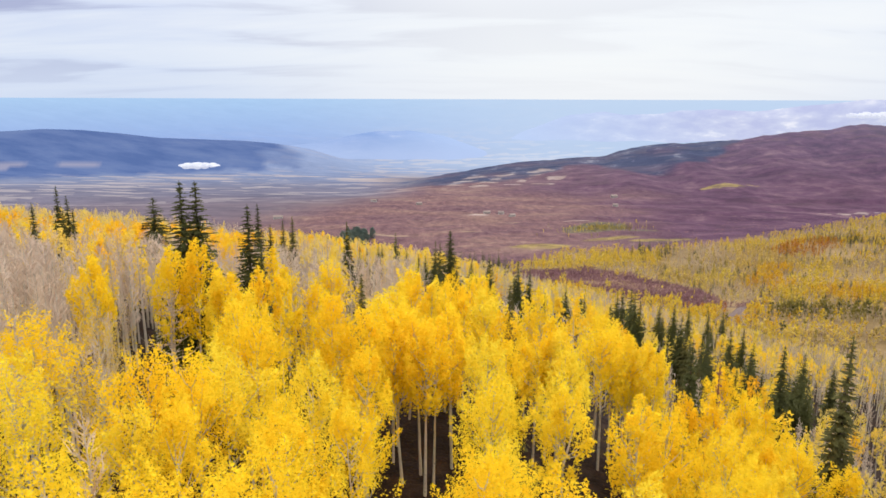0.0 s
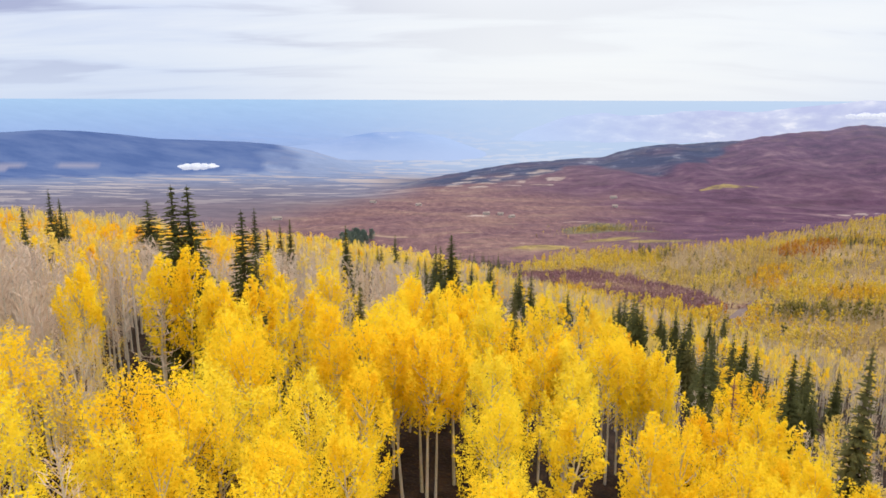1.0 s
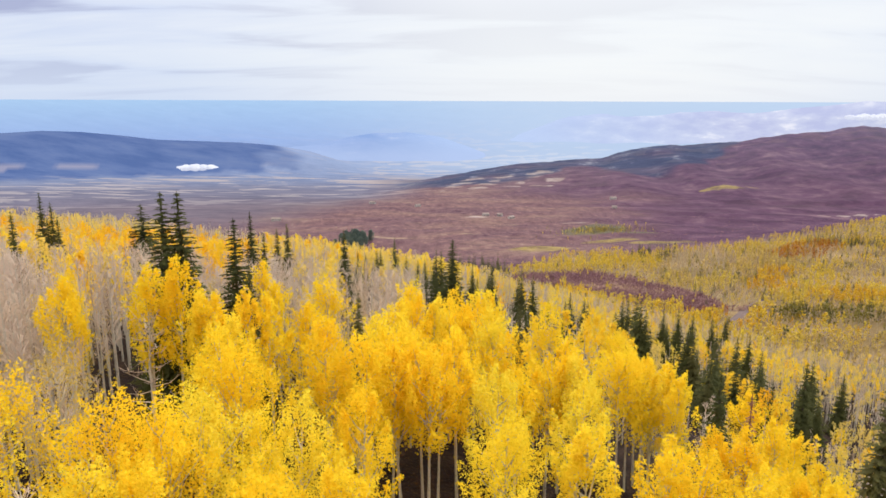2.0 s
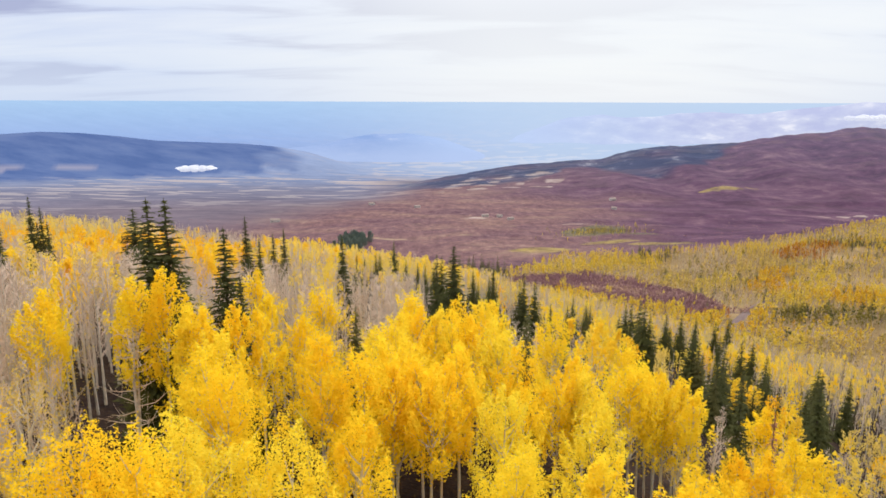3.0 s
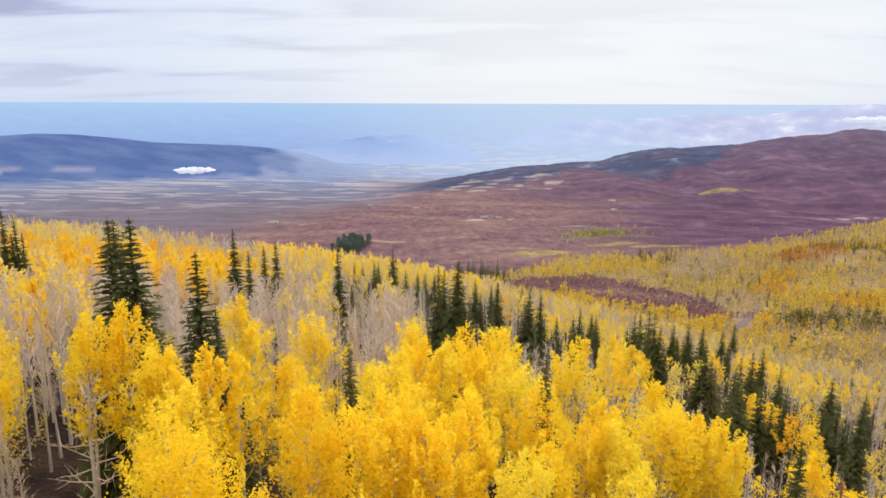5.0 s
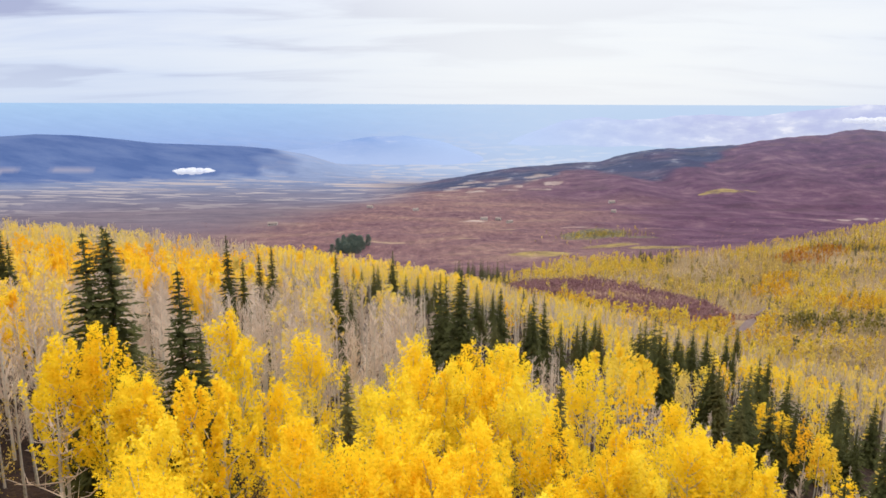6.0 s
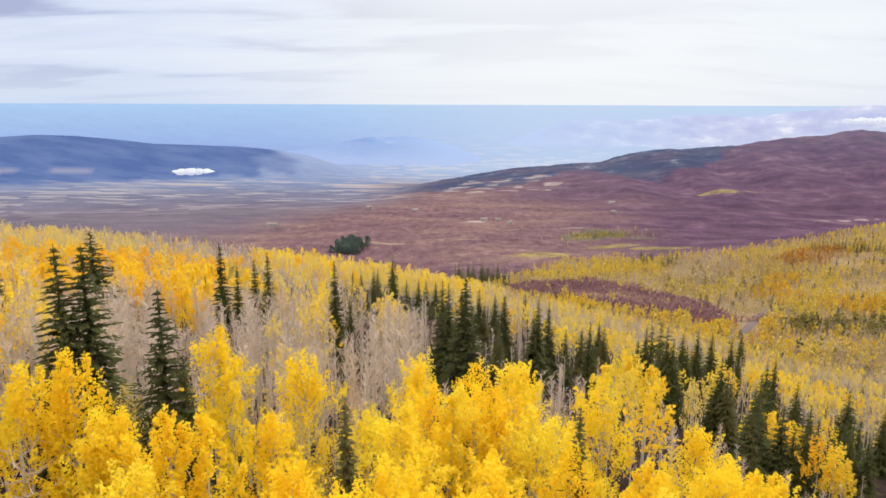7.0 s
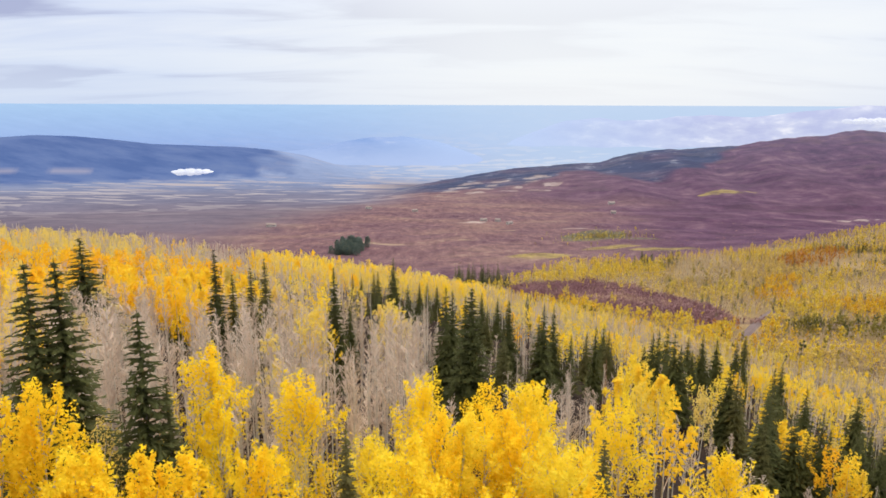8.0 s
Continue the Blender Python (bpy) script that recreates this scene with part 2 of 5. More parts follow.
def ground_height(x, y):
    x, y = np.atleast_1d(np.asarray(x, float)), np.atleast_1d(np.asarray(y, float))
    u = x / np.maximum(y, 40.0)
    uu, yy = np.clip(u, -0.9, 0.9), np.clip(y, 0, 2000)
    ahead = np.stack([smooth_rows([row[j] for row in FAN_HEIGHT], FAN_AHEAD, yy) for j in range(len(FAN_ACROSS))])
    z = smooth_rows(ahead, FAN_ACROSS, uu)
    out = np.hypot(x, y)
    q = y + (out - y) * np.clip((y - 1500) / 1400, 0, 1)
    far = -smooth_rows(FAR_FALL, FAR_OUT, np.clip(q, 2000, 5000)) * y
    z = np.where(q > 2000, far, z)
    # the long purple hill, rising towards the east
    crest = np.interp(u, (-0.14, -0.094, -0.02, 0.046, 0.103, 0.185, 0.234, 0.274, 0.331, 0.396, 0.437, 0.469, 0.509, 0.558, 0.606, 0.646, 0.75, 0.9),
                      (0.140, 0.1314, 0.1105, 0.0997, 0.0897, 0.0813, 0.0788, 0.0673, 0.0606, 0.0572, 0.0538, 0.0481, 0.0432, 0.0398, 0.0316, 0.0347, 0.037, 0.03))
    peak = -crest * y + 3 * swell(x, y, 160) + 3 * swell(y, x, 41) + 2.5 * swell(x, y, 17)
    near_side = np.clip((y - 1900) / 1100, 0, 1)
    back_side = np.clip((3500 - y) / 500, 0, 1)
    rise = np.where(y < 3000, near_side ** 1.5, back_side * back_side * (3 - 2 * back_side))
    spurs = 11 * np.sin(u * 42 + y * 0.007 + 1.6 * swell(x, y, 260)) * np.clip(near_side * (1 - near_side) * 4, 0, 1) * np.clip(u * 3, 0, 1)
    hill = z + (peak - z) * rise + spurs
    z = np.where((u > -0.14) & (y > 1900) & (y < 3500), np.maximum(hill, z), z)
    # the dark wooded hill beyond the valley to the west
    crest = np.interp(u, (-0.9, -0.626, -0.577, -0.521, -0.465, -0.409, -0.337, -0.288, -0.24, -0.191, -0.12, -0.02), (0.055, 0.0459, 0.0426, 0.044, 0.0486, 0.0549, 0.0571, 0.0586, 0.0624, 0.0704, 0.092, 0.11))
    peak = -crest * y
    k = np.clip((q - 3350) / 550, 0, 1)
    b = np.clip((4300 - q) / 400, 0, 1)
    rise = np.where(q < 3900, k * k * (3 - 2 * k), b)
    z = np.where((u < -0.02) & (q > 3350) & (q < 4300), np.maximum(z, z + (peak - z) * rise), z)
    rough = np.clip(y / 300, 0.05, 1) * np.clip((2600 - y) / 600, 0.0, 1)
    rolls = np.clip((y - 650) / 400, 0, 1) * np.clip((2300 - y) / 700, 0, 1)
    return z + rough * (2.2 * swell(x, y, 70) + 0.9 * swell(y, x, 23)) + rolls * (3.2 * swell(x, y * 1.6, 85) + 2.2 * swell(y * 1.3, x, 47))


# ---------------------------------------------------------------- mesh helpers
rng = np.random.default_rng(11)


def tri_mesh(name, verts, tris, mats, slots=None, floats=None, smooth=False):
    verts, tris = np.asarray(verts, np.float32), np.asarray(tris, np.int32)
    me = bpy.data.meshes.new(name)
    me.vertices.add(len(verts))
    me.vertices.foreach_set("co", verts.ravel())
    me.loops.add(tris.size)
    me.loops.foreach_set("vertex_index", tris.ravel())
    me.polygons.add(len(tris))
    me.polygons.foreach_set("loop_start", np.arange(0, tris.size, 3, dtype=np.int32))
    if slots is not None:
        me.polygons.foreach_set("material_index", np.asarray(slots, np.int32))
    me.polygons.foreach_set("use_smooth", np.full(len(tris), smooth))
    for m in mats:
        me.materials.append(m)
    for key, values in (floats or {}).items():
        me.attributes.new(key, "FLOAT", "POINT").data.foreach_set("value", np.asarray(values, np.float32))
    me.update(calc_edges=True)
    return me


def part(name, me, parent, label=""):
    ob = new(name, me)
    ob.parent = parent
    return tagged(ob, label)


def merge(*pieces):
    """Joins (verts, tris) pairs."""
    vs, ts, n = [], [], 0
    for v, t in pieces:
        vs.append(np.asarray(v, float)), ts.append(np.asarray(t, int) + n)
        n += len(v)
    return np.concatenate(vs), np.concatenate(ts)


def tube(points, radii, sides):
    """A tapered limb along a line of points."""
    p, r = np.asarray(points, float), np.asarray(radii, float)
    axis = p[-1] - p[0]
    axis /= np.linalg.norm(axis) + 1e-9
    a = np.cross(axis, (0.31, 0.84, 0.44) if abs(axis[2]) > 0.8 else (0, 0, 1))
    a /= np.linalg.norm(a)
    b = np.cross(axis, a)
    ang = np.arange(sides) * 2 * np.pi / sides
    ring = np.cos(ang)[:, None] * a + np.sin(ang)[:, None] * b
    v = (p[:, None, :] + r[:, None, None] * ring[None]).reshape(-1, 3)
    t = []
    for i in range(len(p) - 1):
        for k in range(sides):
            q, w = i * sides + k, i * sides + (k + 1) % sides
            t += [(q, w, w + sides), (q, w + sides, q + sides)]
    return v, np.array(t)


def spike(root, tip, r, sliver=False):
    """A thin twig, three-sided and pointed; far off, a mere sliver."""
    root, tip = np.asarray(root, float), np.asarray(tip, float)
    a = np.cross(tip - root, (0.31, 0.84, 0.44))
    a *= r / (np.linalg.norm(a) + 1e-9)
    if sliver:
        return np.stack([root + a, root - a, tip]), np.array([(0, 1, 2)])
    b = np.cross(tip - root, a)
    b *= r / (np.linalg.norm(b) + 1e-9)
    return np.stack([root + a, root - 0.5 * a + 0.87 * b, root - 0.5 * a - 0.87 * b, tip]), np.array([(0, 1, 3), (1, 2, 3), (2, 0, 3)])


def leaves(centre, size, lift=0.25, single=False):
    """One folded, lozenge-shaped leaf or spray of leaves at each centre."""
    n = len(centre)
    normal = rng.normal(size=(n, 3)) + (0, 0, lift)
    normal /= np.linalg.norm(normal, axis=1)[:, None]
    a = np.cross(normal, rng.normal(size=(n, 3)))
    a /= np.linalg.norm(a, axis=1)[:, None] + 1e-9
    b = np.cross(normal, a)
    s = (size * rng.uniform(0.65, 1.3, n))[:, None]
    if single:
        v = np.stack([centre - a * s, centre + a * s * 0.7 + b * s * 0.75, centre + a * s * 0.5 - b * s * 0.85], 1)
        return v.reshape(-1, 3), np.arange(3 * n).reshape(-1, 3)
    v = np.stack([centre - a * s, centre - b * s * 0.72 + normal * s * 0.35, centre + a * s, centre + b * s * 0.72 + normal * s * 0.35], 1)
    q = np.arange(n)[:, None] * 4
    return v.reshape(-1, 3), np.concatenate([q + (0, 1, 2), q + (0, 2, 3)], 1).reshape(-1, 3)


# ---------------------------------------------------------------- trees, built at the origin
def aspen_shape(height, width, clumps, per_clump, leaf, limbs, base=0.42, sides=6, single=False, rings=6, lift=0.25, loose=1.0):
    """Trunk, limbs and leaves of an aspen."""
    bend = rng.normal(0, 0.18, (2, 2))
    levels = np.linspace(0, 0.9, rings)
    line = np.stack([bend[0, 0] * np.sin(levels * 3) + bend[1, 0] * levels, bend[0, 1] * np.sin(levels * 2.6) + bend[1, 1] * levels, levels * height], 1)
    trunk = tube(line, 0.0095 * height * (1 - 1.0 * levels) ** 0.8, sides)
    # clumps of foliage on an egg-shaped crown with a few bulges of its own
    s = rng.beta(1.25, 1.05, clumps)
    turn = rng.uniform(0, 2 * np.pi, clumps)
    bulge = 1 + 0.22 * np.sin(turn * 2 + rng.uniform(0, 6)) + 0.16 * np.sin(turn * 3 + s * 7 + rng.uniform(0, 6))
    reach = 0.5 * width * np.clip(1 - np.abs((s - 0.34) / 0.70) ** 1.9, 0.06, 1) ** 0.8 * bulge
    out = reach * rng.uniform(0.0, 1, clumps) ** 0.4
    top = np.interp(s, levels, line[:, 0]), np.interp(s, levels, line[:, 1])
    centre = np.stack([top[0] + out * np.cos(turn), top[1] + out * np.sin(turn), height * (base + (1 - base) * s * 0.97)], 1)
    pieces = []
    for c in centre[rng.permutation(clumps)[:limbs]]:
        root_z = max(base * height * 0.8, c[2] - 0.5 * np.hypot(c[0], c[1]) - rng.uniform(0.5, 1.6))
        root = np.array([np.interp(root_z, line[:, 2], line[:, k]) for k in (0, 1)] + [root_z])
        knee = root + (c - root) * 0.5 - (0, 0, 0.15)
        pieces.append(tube([root, knee, c], (0.055, 0.035, 0.012), 3))
    crown = None
    if per_clump:
        r = 0.105 * loose * width * rng.uniform(0.75, 1.3, clumps)
        # each clump is a plume along an upswept limb, slimmer towards its tip
        axis = np.stack([0.5 * np.cos(turn) * out / (0.5 * width), 0.5 * np.sin(turn) * out / (0.5 * width), np.ones(clumps)], 1)
        axis = axis + rng.normal(0, 0.16, (clumps, 3))
        axis /= np.linalg.norm(axis, axis=1)[:, None]
        along = rng.uniform(-1, 1, (clumps, per_clump))
        d = rng.normal(size=(clumps, per_clump, 3))
        d /= np.linalg.norm(d, axis=2)[:, :, None]
        d *= (rng.uniform(0.1, 1, (clumps, per_clump)) ** 0.5 * (0.85 - 0.5 * along))[:, :, None] * r[:, None, None]
        d += axis[:, None, :] * (along * 1.9)[:, :, None] * r[:, None, None]
        crown = leaves((centre[:, None, :] + d).reshape(-1, 3), leaf, lift, single)
    return trunk, merge(*pieces) if pieces else None, crown


def bare_aspen_shape(height, width, twigs, thick=0.02, rings=5, forks=2, sliver=False):
    """A leafless aspen: trunk and a brush of upswept twigs."""
    levels = np.linspace(0, 1, rings)
    lean = rng.normal(0, 0.25, 2)
    line = np.stack([lean[0] * levels**2, lean[1] * levels**2, levels * height], 1)
    trunk = tube(line, 0.011 * height * (1 - 0.9 * levels), 4)
    pieces = []
    for _ in range(twigs):
        z = height * rng.uniform(0.35, 0.95)
        long = width * 0.62 * (1 - (z / height - 0.35) * 0.9) * rng.uniform(0.5, 1.1)
        turn = rng.uniform(0, 2 * np.pi)
        way = np.array([math.cos(turn) * 0.62, math.sin(turn) * 0.62, rng.uniform(0.55, 1.3)])
        root = np.array([lean[0] * (z / height) ** 2, lean[1] * (z / height) ** 2, z])
        tip = root + way * long
        pieces.append(spike(root, tip, thick * 1.5, sliver))
        for _ in range(forks):
            f = rng.uniform(0.3, 0.9)
            start = root + (tip - root) * f
            side = start + (way + rng.normal(0, 0.55, 3)) * long * rng.uniform(0.25, 0.5)
            pieces.append(spike(start, side, thick * 1.15, sliver))
    return trunk, merge(*pieces)


def spruce_shape(height, width, whorls, sprigs, open_trunk=0.06, spray=0.2):
    """A spruce: trunk and drooping whorls of needle sprays."""
    trunk = tube([(0, 0, 0), (0, 0, height * 0.5), (0, 0, height * 0.99)], (0.0115 * height, 0.007 * height, 0.012), 5)
    pieces = []
    centre, way, size = [], [], []
    for i in range(whorls):
        level = (i + rng.uniform(-0.3, 0.3)) / whorls
        n = max(6, int(round(8 * (1 - level) + 6)))
        for k in range(n):
            s = min(max(level + rng.uniform(-0.6, 0.6) / whorls, 0.0), 0.985)
            z = height * (open_trunk + (1 - open_trunk) * s)
            reach = 0.5 * width * (1 - s) ** 0.78 * rng.uniform(0.75, 1.12) + 0.07
            turn = 2 * np.pi * (k + rng.uniform(-0.3, 0.3)) / n + i * 1.9
            long = reach * rng.uniform(0.58, 1.16)
            droop = rng.uniform(0.12, 0.42) * (1 - 0.6 * s)
            for j in range(max(2, int(sprigs * (1 - 0.7 * s)))):
                f = (j + rng.uniform(0.2, 1.0)) / max(2, int(sprigs * (1 - 0.7 * s)))
                side = rng.normal(0, 0.16) * f
                d = np.array([math.cos(turn + side), math.sin(turn + side), 0])
                centre.append(d * long * f + (0, 0, z - droop * long * f * f + 0.12 * long * f))
                way.append(d * 0.75 + (rng.normal(0, 0.3), rng.normal(0, 0.3), -droop + rng.normal(0, 0.15)))
                size.append(0.09 + 0.07 * (1 - s) + spray * long * (1 - 0.4 * f))
    c, w, sz = np.array(centre), np.array(way), np.array(size)[:, None]
    w /= np.linalg.norm(w, axis=1)[:, None]
    a = np.cross(w, (0, 0, 1.0))
    a /= np.linalg.norm(a, axis=1)[:, None] + 1e-9
    up = np.cross(a, w)
    v = np.stack([c - w * sz, c + a * sz * 0.5 - up * sz * 0.3, c + w * sz * 1.2 - up * sz * 0.15, c - a * sz * 0.5 - up * sz * 0.3], 1).reshape(-1, 3)
    q = np.arange(len(c))[:, None] * 4
    crown = v, np.concatenate([q + (0, 1, 2), q + (0, 2, 3)], 1).reshape(-1, 3)
    tip = tube([(0, 0, height * 0.93), (0, 0, height)], (0.06, 0.01), 4)
    return trunk, merge(crown, tip)


def tree(name, shapes, label, group):
    """One tree: an Empty at the foot of its trunk that carries the parts given as (part name, shape, material)."""
    base = tagged(new(name), label, "tree", group)
    for part_name, shape, mat in shapes:
        if shape is not None:
            part(part_name, tri_mesh(part_name, *shape, [mat], smooth=part_name == "trunk"), base)
    return base


def stand(masters, spots, lean=0.2):
    """Places trees: spots are (x, y, height, pick). The masters themselves take the first spot of their kind."""
    used = set()
    for x, y, high, pick in spots:
        master, own_height = masters[pick]
        z = float(ground_height(x, y)[0])
        k = high / own_height
        wide = k * rng.uniform(0.92, 1.1)
        m = Matrix.Translation((x, y, z - 0.1)) @ pose(0, 0, 0, rng.normal(0, lean), rng.normal(0, lean), rng.uniform(0, 360)) @ Matrix.Diagonal((wide, wide, k, 1))
        if pick in used:
            copy_thing(master, m)
        else:
            used.add(pick)
            pending.append((master, m))


pending = []   # masters move to their own spots once all copies are made


def scatter(name, label, category, shapes, spots, mats):
    """One object of many far trees. shapes: lists of (shape, material slot); spots: (x, y, height, own height, pick, tint)."""
    vs, ts, ss, tints, n = [], [], [], [], 0
    spots = np.asarray(spots, float)
    ground = ground_height(spots[:, 0], spots[:, 1])
    for pick, pieces in enumerate(shapes):
        mine = spots[:, 4] == pick
        if not mine.any():
            continue
        p, g = spots[mine], ground[mine]
        turn, k = rng.uniform(0, 2 * np.pi, len(p)), p[:, 2] / p[:, 3]
        wide = k * rng.uniform(0.85, 1.2, len(p))
        for (v, t), slot in pieces:
            c, s = np.cos(turn)[:, None], np.sin(turn)[:, None]
            x = (v[None, :, 0] * c - v[None, :, 1] * s) * wide[:, None] + p[:, 0, None]
            y = (v[None, :, 0] * s + v[None, :, 1] * c) * wide[:, None] + p[:, 1, None]
            z = v[None, :, 2] * k[:, None] + g[:, None] - 0.1
            vs.append(np.stack([x, y, z], 2).reshape(-1, 3))
            ts.append((t[None] + (np.arange(len(p)) * len(v))[:, None, None]).reshape(-1, 3) + n)
            ss.append(np.full(len(p) * len(t), slot))
            tints.append(np.repeat(p[:, 5], len(v)))
            n += len(p) * len(v)
    me = tri_mesh(name, np.concatenate(vs), np.concatenate(ts), mats, np.concatenate(ss), {"tint": np.concatenate(tints)})
    return tagged(new(name, me), label, category, "", "stuff")


# ---------------------------------------------------------------- ground, one sheet to the horizon
s = Shade("land")
pos = s.where()
# leaf litter, darker than real to put shade under the trees into its colour
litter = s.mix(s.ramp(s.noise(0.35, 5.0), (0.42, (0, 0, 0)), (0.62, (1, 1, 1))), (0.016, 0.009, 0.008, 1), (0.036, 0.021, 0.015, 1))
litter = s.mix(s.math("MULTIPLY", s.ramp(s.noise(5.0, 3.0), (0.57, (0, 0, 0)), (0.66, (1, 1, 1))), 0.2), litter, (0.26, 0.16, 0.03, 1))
meadow = s.ramp(s.noise(0.012, 6.0, 0.65), (0.32, (0.15, 0.095, 0.042)), (0.5, (0.26, 0.175, 0.075)), (0.62, (0.35, 0.24, 0.12)), (0.75, (0.23, 0.14, 0.08)))
meadow = s.mix(0.45, meadow, s.ramp(s.noise(0.16, 4.0), (0.35, (0.085, 0.06, 0.025)), (0.65, (0.23, 0.165, 0.083))))
scrub = s.ramp(s.noise(0.0042, 7.0, 0.62, s.where((1, 1.6, 1))), (0.33, (0.068, 0.032, 0.051)), (0.46, (0.115, 0.059, 0.069)), (0.56, (0.17, 0.098, 0.087)), (0.67, (0.27, 0.18, 0.13)))
scrub = s.mix(0.5, scrub, s.ramp(s.noise(0.06, 6.0, 0.78, s.where((1, 0.4, 1))), (0.38, (0.050, 0.022, 0.037)), (0.6, (0.21, 0.12, 0.115)), (0.68, (0.36, 0.26, 0.195))))
clearings = s.ramp(s.noise(0.0065, 5.0, 0.6, s.where((0.8, 1.7, 1))), (0.66, (0, 0, 0)), (0.72, (1, 1, 1)))
scrub = s.mix(s.math("MULTIPLY", clearings, 0.6), scrub, (0.36, 0.28, 0.17, 1))
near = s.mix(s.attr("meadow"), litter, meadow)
near = s.mix(s.attr("scrub"), near, scrub)
# purple hill scrub and timber, bluish distance haze mixed into their colours
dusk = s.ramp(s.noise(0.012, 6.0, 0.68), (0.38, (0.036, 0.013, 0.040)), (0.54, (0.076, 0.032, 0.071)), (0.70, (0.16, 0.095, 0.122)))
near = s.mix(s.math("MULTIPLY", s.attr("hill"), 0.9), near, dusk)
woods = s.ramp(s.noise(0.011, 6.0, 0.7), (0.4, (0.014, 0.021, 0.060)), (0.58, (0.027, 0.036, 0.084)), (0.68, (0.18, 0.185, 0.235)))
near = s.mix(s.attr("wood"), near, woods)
gold_slope = s.ramp(s.noise(0.03, 5.0, 0.7), (0.38, (0.14, 0.11, 0.03)), (0.55, (0.34, 0.27, 0.05)), (0.7, (0.40, 0.31, 0.10)))
ragged = s.math("MULTIPLY", s.math("SUBTRACT", s.noise(0.014, 7.0, 0.75, s.where((0.6, 1.2, 1))), 0.5), 5.0)


def frayed(name, most):
    return s.grey(s.math("ADD", s.attr(name), s.math("MULTIPLY", ragged, s.math("GREATER_THAN", s.attr(name), 0.02))), 0.35, 0.9, 0.0, most)


near = s.mix(frayed("aspens", 0.6), near, gold_slope)
green_slope = s.ramp(s.noise(0.05, 5.0, 0.7), (0.38, (0.055, 0.065, 0.03)), (0.6, (0.13, 0.13, 0.05)), (0.7, (0.28, 0.21, 0.09)))
near = s.mix(frayed("thicket", 0.7), near, green_slope)
near = s.mix(frayed("stubble", 0.6), near, s.ramp(s.noise(0.02, 4.0), (0.4, (0.28, 0.21, 0.17)), (0.65, (0.48, 0.41, 0.36))))
# beyond: farmland, pale stubble and woods, blue distance haze painted in and glowing
cells = s.node("ShaderNodeTexVoronoi", Scale=0.019, Vector=s.where((0.55, 1.35, 0.0)))
cells.inputs["Randomness"].default_value = 0.85
lot = s.node("ShaderNodeSeparateColor", Color=cells.outputs["Color"]).outputs[0]
spread = s.noise(0.0022, 5.0, 0.6, s.where((0.5, 1.6, 1)))
amount = s.math("MULTIPLY", s.ramp(s.math("ADD", s.math("MULTIPLY", lot, 0.4), s.math("MULTIPLY", spread, 1.0)), (0.79, (0, 0, 0)), (0.84, (1, 1, 1))), s.attr("fields"))
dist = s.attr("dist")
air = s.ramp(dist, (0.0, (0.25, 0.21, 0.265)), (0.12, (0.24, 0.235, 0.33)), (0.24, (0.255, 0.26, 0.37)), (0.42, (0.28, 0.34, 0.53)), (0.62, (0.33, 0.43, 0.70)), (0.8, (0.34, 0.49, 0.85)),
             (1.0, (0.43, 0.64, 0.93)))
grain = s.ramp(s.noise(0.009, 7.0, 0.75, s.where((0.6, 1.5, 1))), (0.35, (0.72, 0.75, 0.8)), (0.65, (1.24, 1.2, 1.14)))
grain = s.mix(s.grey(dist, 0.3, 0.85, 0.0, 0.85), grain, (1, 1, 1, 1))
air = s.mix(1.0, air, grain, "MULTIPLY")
# haze painted paler on the side of the sun
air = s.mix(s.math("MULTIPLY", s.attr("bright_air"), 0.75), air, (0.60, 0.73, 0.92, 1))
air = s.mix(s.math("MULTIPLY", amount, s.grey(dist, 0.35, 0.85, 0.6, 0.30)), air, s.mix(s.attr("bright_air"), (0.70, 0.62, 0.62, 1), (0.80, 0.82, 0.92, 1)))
# woods of the west hill, their blue is haze put into the colour
hazed_wood = s.ramp(s.noise(0.008, 6.0, 0.6, s.where((0.4, 1, 1))), (0.38, (0.10, 0.175, 0.415)), (0.55, (0.145, 0.225, 0.475)), (0.72, (0.185, 0.265, 0.50)))
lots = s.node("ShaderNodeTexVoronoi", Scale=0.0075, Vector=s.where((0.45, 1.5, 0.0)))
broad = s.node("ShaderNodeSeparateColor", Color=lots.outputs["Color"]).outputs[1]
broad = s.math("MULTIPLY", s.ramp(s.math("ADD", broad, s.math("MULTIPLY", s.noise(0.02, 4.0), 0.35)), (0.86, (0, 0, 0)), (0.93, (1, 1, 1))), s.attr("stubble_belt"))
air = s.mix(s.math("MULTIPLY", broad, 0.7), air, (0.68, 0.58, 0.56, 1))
air = s.mix(s.attr("hazed_west"), air, hazed_wood)
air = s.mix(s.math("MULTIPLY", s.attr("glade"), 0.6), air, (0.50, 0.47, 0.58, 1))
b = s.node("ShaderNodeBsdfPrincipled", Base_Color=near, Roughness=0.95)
b.inputs["Specular IOR Level"].default_value = 0.1
rough = s.math("ADD", s.math("MULTIPLY", s.noise(0.09, 6.0, 0.75), 4.0), s.math("MULTIPLY", s.noise(2.0, 4.0, 0.7), 0.15))
s.set(b.inputs["Normal"], s.node("ShaderNodeBump", Height=rough, Strength=0.6, Distance=1.0).outputs[0])
# painted haze as emission, taking over from the lit ground with distance
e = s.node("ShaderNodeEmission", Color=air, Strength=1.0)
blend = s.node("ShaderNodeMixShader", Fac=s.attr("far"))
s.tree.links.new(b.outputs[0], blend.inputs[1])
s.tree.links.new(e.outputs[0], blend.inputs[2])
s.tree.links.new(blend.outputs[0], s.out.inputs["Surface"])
m_land = s.mat


def step(x, a, b):
    t = np.clip((x - a) / (b - a), 0, 1)
    return t * t * (3 - 2 * t)


